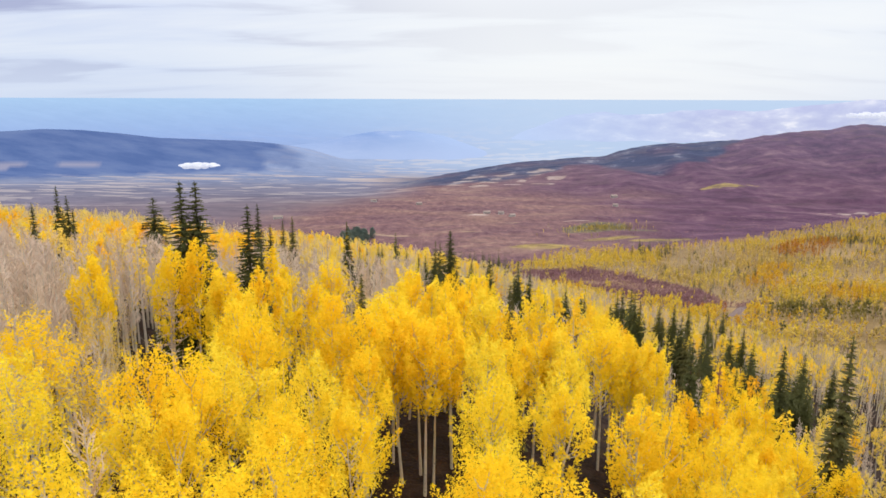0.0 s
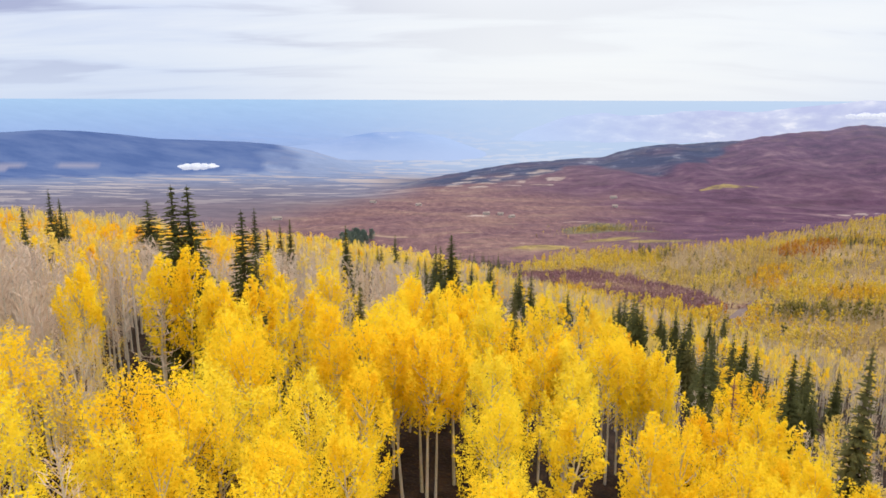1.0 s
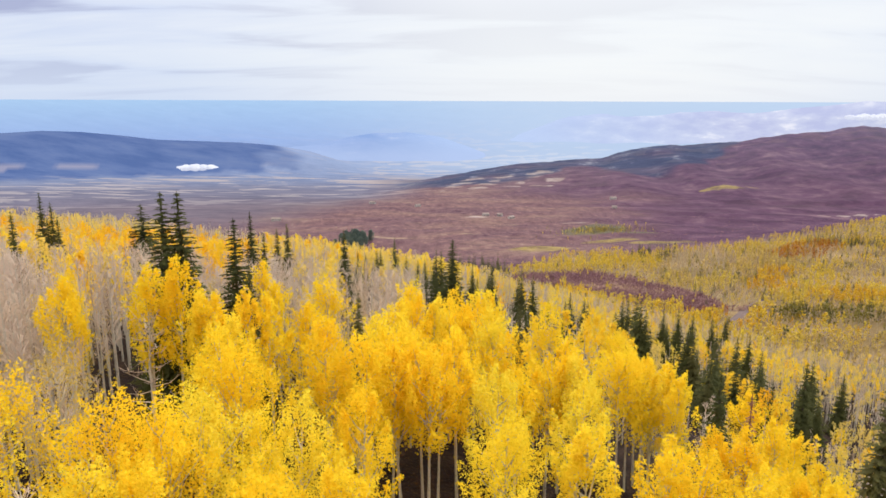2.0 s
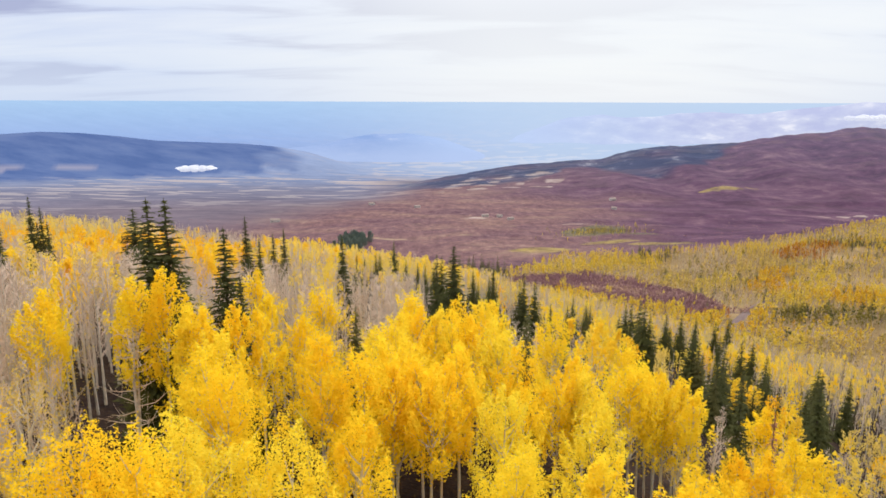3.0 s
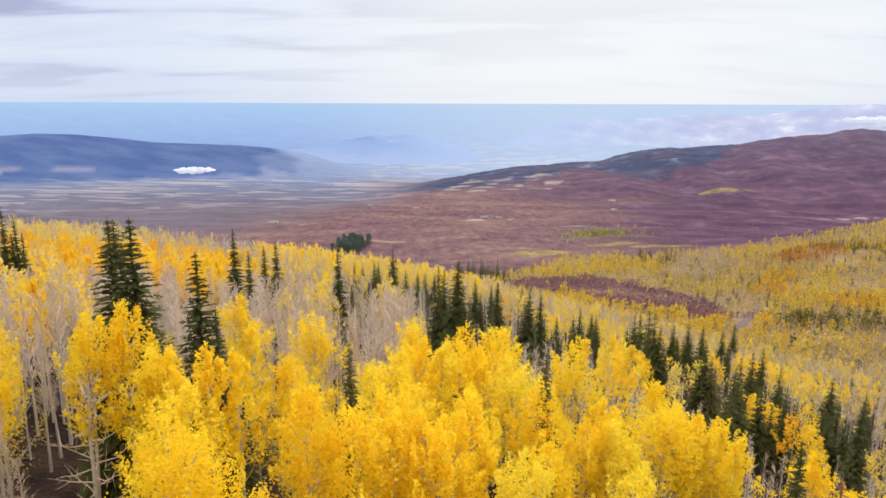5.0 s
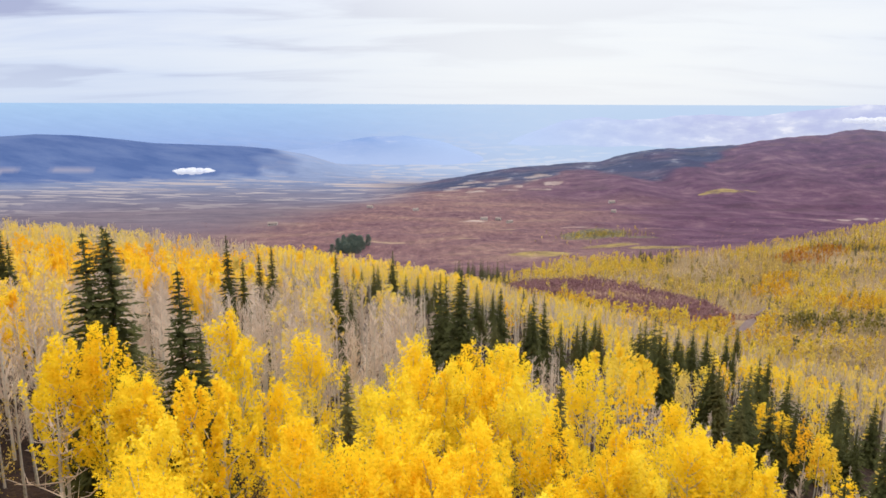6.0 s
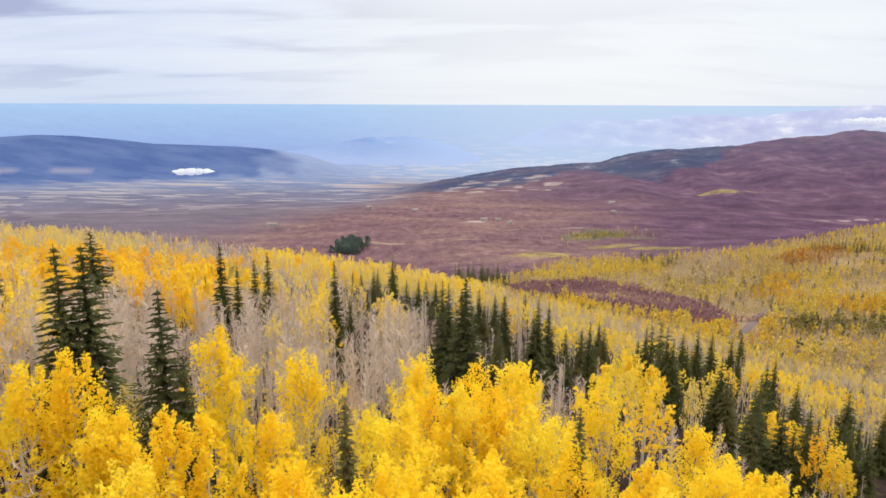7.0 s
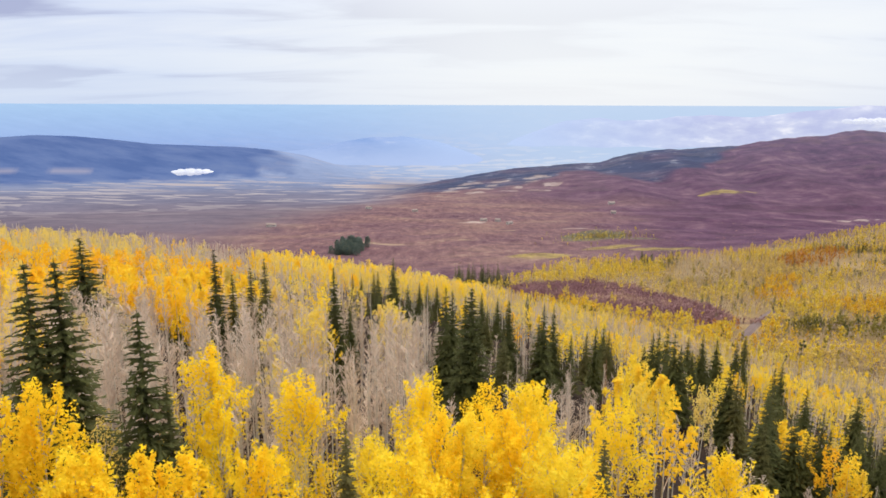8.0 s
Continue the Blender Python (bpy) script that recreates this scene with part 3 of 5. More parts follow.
def in_oaks(x, y):
    """Above 0 inside the patch of bare purple scrub oak on the valley's side."""
    u = x / np.maximum(y, 40)
    middle = np.interp(u, (0.09, 0.16, 0.225, 0.28, 0.35, 0.43), (612, 615, 617, 585, 540, 480))
    half = np.interp(u, (0.08, 0.12, 0.16, 0.225, 0.28, 0.35, 0.40, 0.43), (3, 45, 80, 105, 105, 75, 45, 4))
    return 1 - ((y - middle) / half) ** 2 + 0.25 * swell(x, y, 30)


def valley_edge(x, y):
    """How far ahead the trees of the side valley give way to open scrub."""
    wob = 40 * swell(x, y, 90) + 15 * swell(y, x, 31)
    return np.interp(x / np.maximum(y, 40), (-0.7, -0.1, 0.08, 0.185, 0.25, 0.316, 0.383, 0.456, 0.53, 0.595, 0.75), (330, 330, 640, 865, 865, 850, 885, 875, 925, 970, 1080)) + 0.7 * wob


def build_ground():
    turn = np.concatenate([np.linspace(-180, -46, 36), np.linspace(-44, 44, 300), np.linspace(46, 180, 36)])
    reach = np.concatenate([[0.5], np.concatenate([np.geomspace(4, 240, 45), np.geomspace(246, 4940, 250)])])
    a, r = np.meshgrid(np.radians(turn), reach)
    x, y = (r * np.sin(a)).ravel(), (r * np.cos(a)).ravel()
    # beyond the edges of the fan the far rim closes the place all round
    ring = np.where(np.abs(np.degrees(a.ravel())) > 40, r.ravel(), y)
    yy = np.where(np.abs(np.degrees(a.ravel())) > 44, np.maximum(y, 0), y)
    z = ground_height(x, yy)
    z = np.where(ring > 3600, np.where(np.abs(np.degrees(a.ravel())) > 44, -352 + 350 * step(r.ravel(), 3900, 4900), z), z)
    n = len(turn)
    i, j = np.meshgrid(np.arange(len(reach) - 1), np.arange(n - 1), indexing="ij")
    q = (i * n + j).ravel()
    tris = np.concatenate([np.stack([q, q + 1, q + n + 1], 1), np.stack([q, q + n + 1, q + n], 1)])
    tris = tris[:, ::-1]
    u = x / np.maximum(y, 40)
    wob = 40 * swell(x, y, 90) + 15 * swell(y, x, 31)
    hill = step(u, -0.15, -0.08) * step(3260 + 0 * y - y, 0, 120)
    meadow = step(y + wob, 300, 380)
    scrub = step(y - valley_edge(x, y), -30, 60)
    oak_patch = step(in_oaks(x, y), 0.0, 0.3)
    scrub = np.maximum(scrub, oak_patch)
    # share of the glowing haze, growing with distance
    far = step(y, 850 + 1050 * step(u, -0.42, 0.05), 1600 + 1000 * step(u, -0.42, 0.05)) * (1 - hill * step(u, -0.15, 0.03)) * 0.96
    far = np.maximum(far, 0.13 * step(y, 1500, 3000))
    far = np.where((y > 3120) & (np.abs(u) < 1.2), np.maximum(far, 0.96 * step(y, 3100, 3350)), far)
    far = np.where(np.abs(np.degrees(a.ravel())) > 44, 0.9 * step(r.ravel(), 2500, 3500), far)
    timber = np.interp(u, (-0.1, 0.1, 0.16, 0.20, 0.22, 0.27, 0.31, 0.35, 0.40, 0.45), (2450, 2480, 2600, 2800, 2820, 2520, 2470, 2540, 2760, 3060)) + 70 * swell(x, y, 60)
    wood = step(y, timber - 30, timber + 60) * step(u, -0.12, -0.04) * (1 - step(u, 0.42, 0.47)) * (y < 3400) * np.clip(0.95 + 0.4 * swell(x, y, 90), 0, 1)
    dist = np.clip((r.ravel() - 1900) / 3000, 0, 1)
    fields = step(y - 500 * u, 1700, 2500) * (1 - 0.9 * step(r.ravel(), 3900, 4600)) * (1 - 0.7 * step(r.ravel(), 3300, 3500) * (u < -0.1))
    # mask of the west hill's woods that take the painted haze
    hazed_west = (u < 0.0) * step(r.ravel() + 70 * swell(x, y, 55) + 40 * swell(y, x, 19), 3060 + 900 * (u + 0.62), 3300 + 600 * (u + 0.62)) * (1 - step(r.ravel(), 3920, 3990)) * step(-u + 0.03 * swell(x, y, 70), 0.19, 0.27)
    def patch(*spots):
        # irregular patches of another cover: across, ahead, half-widths
        m = np.full_like(u, -9.0)
        for a0, y0, da, dy in spots:
            m = np.maximum(m, 1 - ((u - a0) / da) ** 2 - ((y - y0) / dy) ** 2)
        return step(m + 0.5 * swell(x, y, 26 + y * 0.02), 0.0, 0.45)

    aspens = patch((0.425, 2190, 0.04, 26), (0.455, 2230, 0.02, 24), (0.245, 1060, 0.05, 40), (0.33, 1010, 0.06, 25), (0.60, 1180, 0.06, 40), (0.14, 960, 0.05, 35))
    thicket = patch((0.235, 1250, 0.055, 120), (0.30, 1190, 0.03, 60))
    stubble = patch(*((0.005 + 0.0125 * i, 2330 + 95 * (i * 5 % 4) + 6 * i, 0.011 + 0.005 * (i % 3), 26 + 6 * (i % 2)) for i in range(14)), (0.61, 1640, 0.05, 9), (0.2, 1400, 0.03, 10), (0.05, 2650, 0.02, 25), (0.14, 2400, 0.02, 20), (0.0, 2300, 0.03, 18), (0.055, 1560, 0.03, 12), (-0.25, 1700, 0.03, 15), (-0.4, 1900, 0.04, 20))
    glade = np.zeros_like(u)
    for a0, r0, da, dr in ((-0.53, 3480, 0.035, 22), (-0.63, 3490, 0.04, 10), (-0.56, 3425, 0.05, 9), (-0.66, 3440, 0.03, 9), (-0.27, 3330, 0.06, 10)):
        glade = np.maximum(glade, step(1 - ((u - a0) / da) ** 2 - ((r.ravel() - r0) / dr) ** 2, 0, 0.5))
    # where the painted haze turns paler towards the sun
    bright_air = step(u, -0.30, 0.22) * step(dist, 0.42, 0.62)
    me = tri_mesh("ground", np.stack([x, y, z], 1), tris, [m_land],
                  floats={"meadow": meadow, "scrub": scrub, "far": far, "wood": wood, "dist": dist, "fields": fields, "hazed_west": hazed_west, "aspens": aspens, "thicket": thicket, "stubble": stubble, "bright_air": bright_air, "stubble_belt": step(dist, 0.24, 0.36) * (1 - step(dist, 0.42, 0.54)) * step(u, -0.5, -0.38) * (1 - step(u, -0.1, 0.12)), "glade": glade, "hill": np.maximum(step(u, -0.05, 0.3) * step(y, 1900, 2300), 0.95 * step(u + 0.05 * swell(x, y, 120), 0.14, 0.38) * step(y, 880, 1000))}, smooth=True)
    return tagged(new("ground", me), "forested slope falling to scrubland, farm valley and hazy horizon", "ground", "", "structure")


build_ground()

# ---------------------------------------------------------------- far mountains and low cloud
# mountain colour is painted haze, nearly all of it glow
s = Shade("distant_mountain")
haze_tone = s.ramp(s.noise(0.006, 6.0, 0.6, s.where((1, 1, 2.5))), (0.38, (0.50, 0.54, 0.78)), (0.56, (0.61, 0.65, 0.84)), (0.68, (0.82, 0.83, 0.93)))
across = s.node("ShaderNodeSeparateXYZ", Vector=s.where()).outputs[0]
# dissolves into the painted haze towards the west
haze_tone = s.mix(s.grey(across, 450, 1700, 1.0, 0.0), haze_tone, (0.48, 0.60, 0.86, 1))
m_mountain = s.finish(haze_tone, 1.0, glow=0.9)
# the hill's blue is distance haze painted in, mostly glow
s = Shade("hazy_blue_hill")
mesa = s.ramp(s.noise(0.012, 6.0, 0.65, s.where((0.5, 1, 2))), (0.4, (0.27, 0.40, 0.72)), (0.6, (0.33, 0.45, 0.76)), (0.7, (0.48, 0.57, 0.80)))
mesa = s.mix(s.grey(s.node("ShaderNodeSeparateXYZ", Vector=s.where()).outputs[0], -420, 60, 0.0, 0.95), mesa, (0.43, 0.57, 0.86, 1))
# painted haze thickens towards the foot
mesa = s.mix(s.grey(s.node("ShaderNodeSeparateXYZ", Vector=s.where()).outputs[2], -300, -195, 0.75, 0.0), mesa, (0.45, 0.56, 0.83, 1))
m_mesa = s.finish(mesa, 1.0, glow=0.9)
# cloud brightness put in as glow, little left to sun and sky
s = Shade("cloud")
m_cloud = s.finish(s.ramp(s.noise(0.02, 6.0), (0.3, (0.68, 0.72, 0.88)), (0.65, (0.83, 0.85, 0.94))), 1.0, glow=0.75)


def mountain_range(name, label, y, knots_u, knots_z, depth, mat=None, foot=-230):
    """A rugged ridge across the far side of the valley."""
    u = np.linspace(knots_u[0], knots_u[-1], 160)
    top = -np.interp(u, knots_u, knots_z) * y / np.sqrt(1 + u * u) + 6 * swell(u * 900, u * 300, 40) + 3 * swell(u * 2100, u * 500, 30)
    rows = []
    for k, f in enumerate((0.0, 0.35, 0.7, 1.0, 0.6)):
        yy = (y - depth * (1 - f) if k < 4 else y + depth * 0.3) / np.sqrt(1 + u * u)
        rough = 0 if k == 3 else 8 * swell(u * 1500 + k * 40, u * 400 + k * 90, 35)
        rows.append(np.stack([u * yy, yy, foot + (top - foot) * f + rough], 1))
    n = len(u)
    i, j = np.meshgrid(np.arange(4), np.arange(n - 1), indexing="ij")
    q = (i * n + j).ravel()
    tris = np.concatenate([np.stack([q, q + 1, q + n + 1], 1), np.stack([q, q + n + 1, q + n], 1)])
    return tagged(new(name, tri_mesh(name, np.concatenate(rows), tris, [mat or m_mountain], smooth=True)), label, "mountain", "", "structure")


mountain_range("backdrop_mountains", "lavender mountains paled by painted haze, far across the valley", 4400, (0.10, 0.151, 0.183, 0.231, 0.264, 0.305, 0.345, 0.394, 0.451, 0.507, 0.555, 0.587, 0.611, 0.642, 0.7, 0.85),
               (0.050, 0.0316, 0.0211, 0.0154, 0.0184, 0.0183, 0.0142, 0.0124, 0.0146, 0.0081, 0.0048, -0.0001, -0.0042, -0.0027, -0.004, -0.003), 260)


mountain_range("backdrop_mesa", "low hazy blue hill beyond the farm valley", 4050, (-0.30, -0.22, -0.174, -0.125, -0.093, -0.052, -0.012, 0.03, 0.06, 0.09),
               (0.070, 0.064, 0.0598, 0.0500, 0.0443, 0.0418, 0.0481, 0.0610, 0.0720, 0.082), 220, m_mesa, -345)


def cloud_puff(name, label, x, y, z, long, high, lumps, deep):
    """A low bank of cloud: overlapping flattened lumps."""
    bm = bmesh.new()
    for k in range(lumps):
        f = (k + 0.5) / lumps * 2 - 1
        r = high * (1 - 0.4 * f * f) * rng.uniform(0.45, 1.25)
        m = Matrix.Translation((x + f * long * 0.5, y + rng.normal(0, deep * 0.2), z + rng.uniform(-0.1, 0.2) * high)) @ Matrix.Diagonal((long / lumps * rng.uniform(0.9, 1.9), deep, r, 1))
        bmesh.ops.create_icosphere(bm, subdivisions=3, radius=1.0, matrix=m)
    for v in bm.verts:
        v.co += v.normal * high * 0.25 * noise.noise(v.co * (2.2 / high))
    me = bpy.data.meshes.new(name)
    bm.to_mesh(me)
    bm.free()
    me.materials.append(m_cloud)
    me.polygons.foreach_set("use_smooth", np.full(len(me.polygons), True))
    return tagged(new(name, me), label, "cloud", "clouds over the valley")


cloud_puff("low_cloud", "small white bank of fog lying on the valley floor", -1106, 3110, -295, 165, 13, 11, 40)
cloud_puff("low_cloud", "white cloud bank lying along the far mountains", 2330, 3620, -72, 420, 17, 30, 50)

# ---------------------------------------------------------------- spruces
SPRUCE_RIDGE = (  # metres east, metres ahead, height
    (-20.3, 58.6, 20.2), (-19.4, 59.4, 20.3), (-43.1, 106.3, 18.3), (-14.2, 56.1, 19.0), (-13.4, 56.6, 15.6), (-25.5, 100.4, 18.3), (-24.4, 102.5, 15.5),
    (-23.6, 107.4, 16.3), (-23.5, 113.4, 17.4), (-13.9, 109.4, 17.1), (-5.4, 56.2, 14.4), (-57.8, 106.3, 18.8), (-57.0, 107.6, 17.5), (-59.1, 110.0, 15.2),
    (-57.1, 109.0, 15.4), (-51.5, 89.3, 15.7), (-35.0, 122.0, 12.9), (32.8, 52.6, 23.0), (20.2, 51.7, 16.6), (41.8, 79.1, 19.6), (2.3, 94.2, 17.5),
    (10.8, 137.1, 16.1), (6.8, 57.8, 15.3))
SPRUCE_CREEK = (
    (-45.4, 163.6, 12.6), (-39.5, 167.0, 11.4), (-21.7, 188.6, 11.5), (-21.3, 202.7, 10.7), (-14.3, 125.5, 10.9), (-18.2, 205.6, 12.3), (-17.3, 208.3, 12.4),
    (-13.7, 163.5, 10.6), (-13.3, 210.6, 16.9), (-7.0, 157.5, 13.7), (-5.8, 201.0, 11.1), (-3.9, 204.5, 11.3), (-1.3, 212.4, 10.8), (0.1, 119.8, 16.6),
    (0.9, 116.3, 16.4), (2.9, 123.0, 15.8), (8.8, 174.7, 13.9), (9.9, 172.6, 11.2), (14.7, 200.2, 12.0), (8.9, 125.6, 11.1), (31.9, 268.8, 12.6),
    (16.0, 137.7, 14.7), (16.6, 136.1, 17.5), (20.9, 151.4, 16.9), (24.5, 151.5, 12.5), (32.4, 173.3, 12.1), (29.8, 154.1, 15.6), (43.2, 200.9, 12.5),
    (42.1, 190.8, 12.0), (43.7, 167.3, 12.8))
SPRUCE_EAST = (
    (44.2, 163.6, 16.3), (46.3, 166.3, 17.2), (49.5, 170.1, 18.3), (47.5, 159.9, 18.4), (48.6, 159.4, 16.5), (72.8, 218.0, 15.5), (73.0, 214.6, 12.7),
    (82.0, 229.8, 17.2), (91.3, 240.9, 17), (57.1, 154.5, 17.4), (57.5, 151.9, 15.4), (103.3, 252.3, 17), (134.8, 312.6, 17), (94.9, 228.1, 14.3),
    (57.0, 138.0, 18.2), (85.1, 190.9, 17), (101.6, 218.3, 17), (52.9, 131.3, 15.3), (58.5, 132.2, 14.9), (82.9, 172.0, 16.6), (64.9, 135.3, 16.4),
    (72.1, 144.2, 13.3), (82.5, 152.0, 13.2), (81.7, 148.7, 12.4), (87.9, 155.8, 14.8), (83.8, 146.4, 12.8), (-42.4, 131.0, 10.6), (106.3, 188.9, 17.3),
    (108.5, 177.7, 17.1))
# smaller companions close beside the big spruces of the lower slope
SPRUCE_EAST += tuple((round(x + 2.4 * math.cos(2.1 * i), 1), round(y + 2.4 * math.sin(2.1 * i), 1), round(h * (0.72 + 0.05 * (i % 4)), 1)) for i, (x, y, h) in enumerate(SPRUCE_EAST) if 51 < x < 76 and y < 200)
spruces = [(tree("spruce_tree", (("trunk", t, m_dark_bark), ("crown", c, m_needle)), label, "spruces on the slope"), 17.0)
           for (t, c), label in ((spruce_shape(17, 3.9, 52, 20, spray=0.15), "tall narrow dark green spruce standing among yellow aspens"),
                                 (spruce_shape(17, 3.2, 52, 18, spray=0.16), "slender dark green spruce above the aspen crowns"),
                                 (spruce_shape(17, 5.9, 58, 44, spray=0.062), "broad dark green spruce with drooping branches among aspens"),
                                 (spruce_shape(17, 11.0, 50, 40, spray=0.075), "broad pyramid-shaped green spruce on the far slope"))]
slim_spruces = [(tree("spruce_tree", (("trunk", t, m_dark_bark), ("crown", c, m_needle)), label, "spruces below the ridge"), 17.0)
                for (t, c), label in ((spruce_shape(17, 5.6, 36, 8, spray=0.24), "dark green spruce among bare grey aspens below the ridge"),
                                      (spruce_shape(17, 6.2, 34, 8, spray=0.23), "full dark green spruce in a row along the creek"),
                                      (spruce_shape(17, 6.6, 34, 8, spray=0.22), "massive dark green spruce in a close row on the lower slope"),
                                      (spruce_shape(17, 7.2, 34, 8, spray=0.22), "broad dark green spruce in a close row on the lower slope"))]
picks = {0: 2, 1: 2, 2: 3, 3: 2, 4: 0, 20: 2, 21: 2}   # the broad ones
stand(spruces, [(x, y, h, picks.get(i, int(rng.integers(0, 2)))) for i, (x, y, h) in enumerate(SPRUCE_RIDGE)])
stand(slim_spruces, [(x, y, h * (1.1 if x > 40 else 1.0), i % 2 + 2 * (x > 38)) for i, (x, y, h) in enumerate(SPRUCE_CREEK + SPRUCE_EAST)])


dead_trunk, dead_crown = spruce_shape(14, 1.9, 26, 4)
dead = [(tree("dead_spruce", (("trunk", dead_trunk, m_dark_bark), ("crown", dead_crown, m_dead)), "dead spruce with reddish brown needles among aspens", "dead spruces"), 14.0)]
stand(dead, [(21.8, 50.1, 16.0, 0), (38.5, 160.0, 12.0, 0), (31.0, 150.0, 10.0, 0)])

# ---------------------------------------------------------------- aspens
ASPEN_FRONT = (
    (-9.4, 24.2), (-12.9, 24.4), (-6.3, 24.4), (-5.1, 26.4), (6.4, 27.8), (-13.2, 28.1), (2.8, 28.2), (-10, 30.6), (-17.5, 30.7), (-5.7, 31.2),
    (-2.5, 31.8), (-11.1, 34.5), (-13.3, 34.8), (16.8, 35.2), (-19.6, 36), (-5.9, 36.9), (-10.6, 37.3), (-18, 38.4), (-0.3, 38.8), (4, 38.9),
    (-3.3, 39.3), (15, 40.5), (12.8, 40.7), (8.5, 40.8), (-17, 40.8), (19.1, 41.9), (-10.4, 43.2), (8.3, 44.6), (-14, 45))
ASPEN_MIDDLE = (
    (18.9, 48.4), (20.7, 47.5), (-0.5, 45.1), (-11.7, 45.2), (4.3, 46.5), (9.4, 47.8), (-12.9, 48.5), (-3.9, 48.6), (-10.8, 48.7), (-20.3, 49.1), (-6.5, 49.4), (20.3, 50.8),
    (-14.7, 51), (-2.6, 51.7), (-24.9, 52.2), (2, 52.3), (-26.1, 54), (-22.6, 54), (-11.3, 54.5), (2, 54.7), (-14.1, 55.4), (26.9, 55.5),
    (-20.4, 55.7), (-16.2, 56.2), (6.1, 56.3), (-9.1, 56.5), (-5.7, 56.7), (-3.1, 57.3), (11.1, 58.5), (15.2, 58.5), (19.8, 58.8))
ASPEN_BACK = (
    (-20.9, 59.6), (5.3, 59.7), (17.7, 59.8), (11.6, 60.6), (26.5, 60.9), (-1.8, 61), (-12.6, 61.4), (20.5, 62.7), (0, 62.9), (32.2, 64.1),
    (-23.9, 64.9), (-9.3, 65.1), (16.3, 65.4), (-2.3, 67.2), (1.9, 68.3), (-16.4, 68.3), (-6.7, 68.7), (4.7, 69.2), (-24.5, 69.9),
    (11.3, 70.1), (5.5, 71.7), (-17.7, 72.4), (10.1, 73.2), (15.7, 73.4), (40.8, 90.5), (61.2, 112), (72.7, 113.8))
# narrow lanes along the camera's sight lines, open so trunks show: from, to, half-width
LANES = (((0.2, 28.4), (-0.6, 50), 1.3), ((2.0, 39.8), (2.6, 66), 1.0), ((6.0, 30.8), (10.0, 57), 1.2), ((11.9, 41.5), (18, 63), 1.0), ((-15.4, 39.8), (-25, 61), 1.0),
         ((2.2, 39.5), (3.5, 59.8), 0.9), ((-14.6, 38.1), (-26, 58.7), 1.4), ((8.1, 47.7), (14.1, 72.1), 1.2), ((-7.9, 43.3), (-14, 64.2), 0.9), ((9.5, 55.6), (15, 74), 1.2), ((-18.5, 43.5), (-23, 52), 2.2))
# wholly open strips along more sight lines, the first three round the dead aspen
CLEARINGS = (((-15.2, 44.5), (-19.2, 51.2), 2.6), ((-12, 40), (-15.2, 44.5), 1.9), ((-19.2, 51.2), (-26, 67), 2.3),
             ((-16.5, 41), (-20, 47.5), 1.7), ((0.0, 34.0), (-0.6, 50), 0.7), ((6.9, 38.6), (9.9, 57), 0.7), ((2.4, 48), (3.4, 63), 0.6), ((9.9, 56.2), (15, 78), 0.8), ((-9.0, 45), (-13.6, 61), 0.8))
GAPS = ((-26.8, 128.0, 3.5), (-24.0, 133.0, 3.5), (-37.0, 132.0, 3.0))


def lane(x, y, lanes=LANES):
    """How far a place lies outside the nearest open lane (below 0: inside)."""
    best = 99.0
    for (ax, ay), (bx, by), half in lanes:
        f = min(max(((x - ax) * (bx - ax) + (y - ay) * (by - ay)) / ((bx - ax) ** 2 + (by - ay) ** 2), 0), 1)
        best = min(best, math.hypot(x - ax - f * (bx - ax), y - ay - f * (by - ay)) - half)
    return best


GOLDEN_PATCHES = ((-40, 125, 5), (-33, 117, 4), (-35, 140, 5), (-24, 132, 6), (-15.5, 110, 3), (-8.5, 127, 3.5), (-18, 163, 5), (-44, 150, 5), (-50, 97, 7), (-38, 80, 4), (-60, 129, 12),
                  (62.8, 140.6, 5), (64, 125, 4), (28, 118, 3), (36, 134, 4))
H = 13.0
golden, fine, lofty, pale, bare = "golden", "fine", "lofty", "pale", "bare"
masters, of_kind = [], {golden: [], fine: [], lofty: [], pale: [], bare: []}
for wide, dense in ((4.3, 74), (3.9, 68), (4.7, 80), (3.6, 62), (4.2, 70), (5.0, 84)):
    t, l, c = aspen_shape(H, wide * 1.06, dense, 78, 0.095, 18, base=rng.uniform(0.36, 0.48), single=True, lift=0.7)
    of_kind[golden].append(len(masters))
    masters.append((tree("aspen_tree", (("trunk", merge(t, l), m_bark), ("crown", c, m_gold)), "tall aspen with a dense golden-yellow autumn crown", "golden aspens"), H))
for wide, dense in ((4.3, 76), (3.9, 70), (4.6, 80), (4.9, 84)):
    t, l, c = aspen_shape(H, wide * 1.06, dense, 106, 0.07, 18, base=rng.uniform(0.36, 0.48), single=True, lift=0.7)
    of_kind[fine].append(len(masters))
    masters.append((tree("aspen_tree", (("trunk", merge(t, l), m_bark), ("crown", c, m_gold)), "tall aspen with a dense golden-yellow autumn crown", "golden aspens"), H))
for wide, dense in ((4.3, 60), (3.8, 54), (2.8, 42)):
    t, l, c = aspen_shape(H, wide, dense, 86, 0.09, 22, base=0.55, single=True, lift=0.7)
    of_kind[lofty].append(len(masters))
    masters.append((tree("aspen_tree", (("trunk", merge(t, l), m_bark), ("crown", c, m_gold)), "aspen with a tall bare white trunk under its golden crown", "golden aspens"), H))
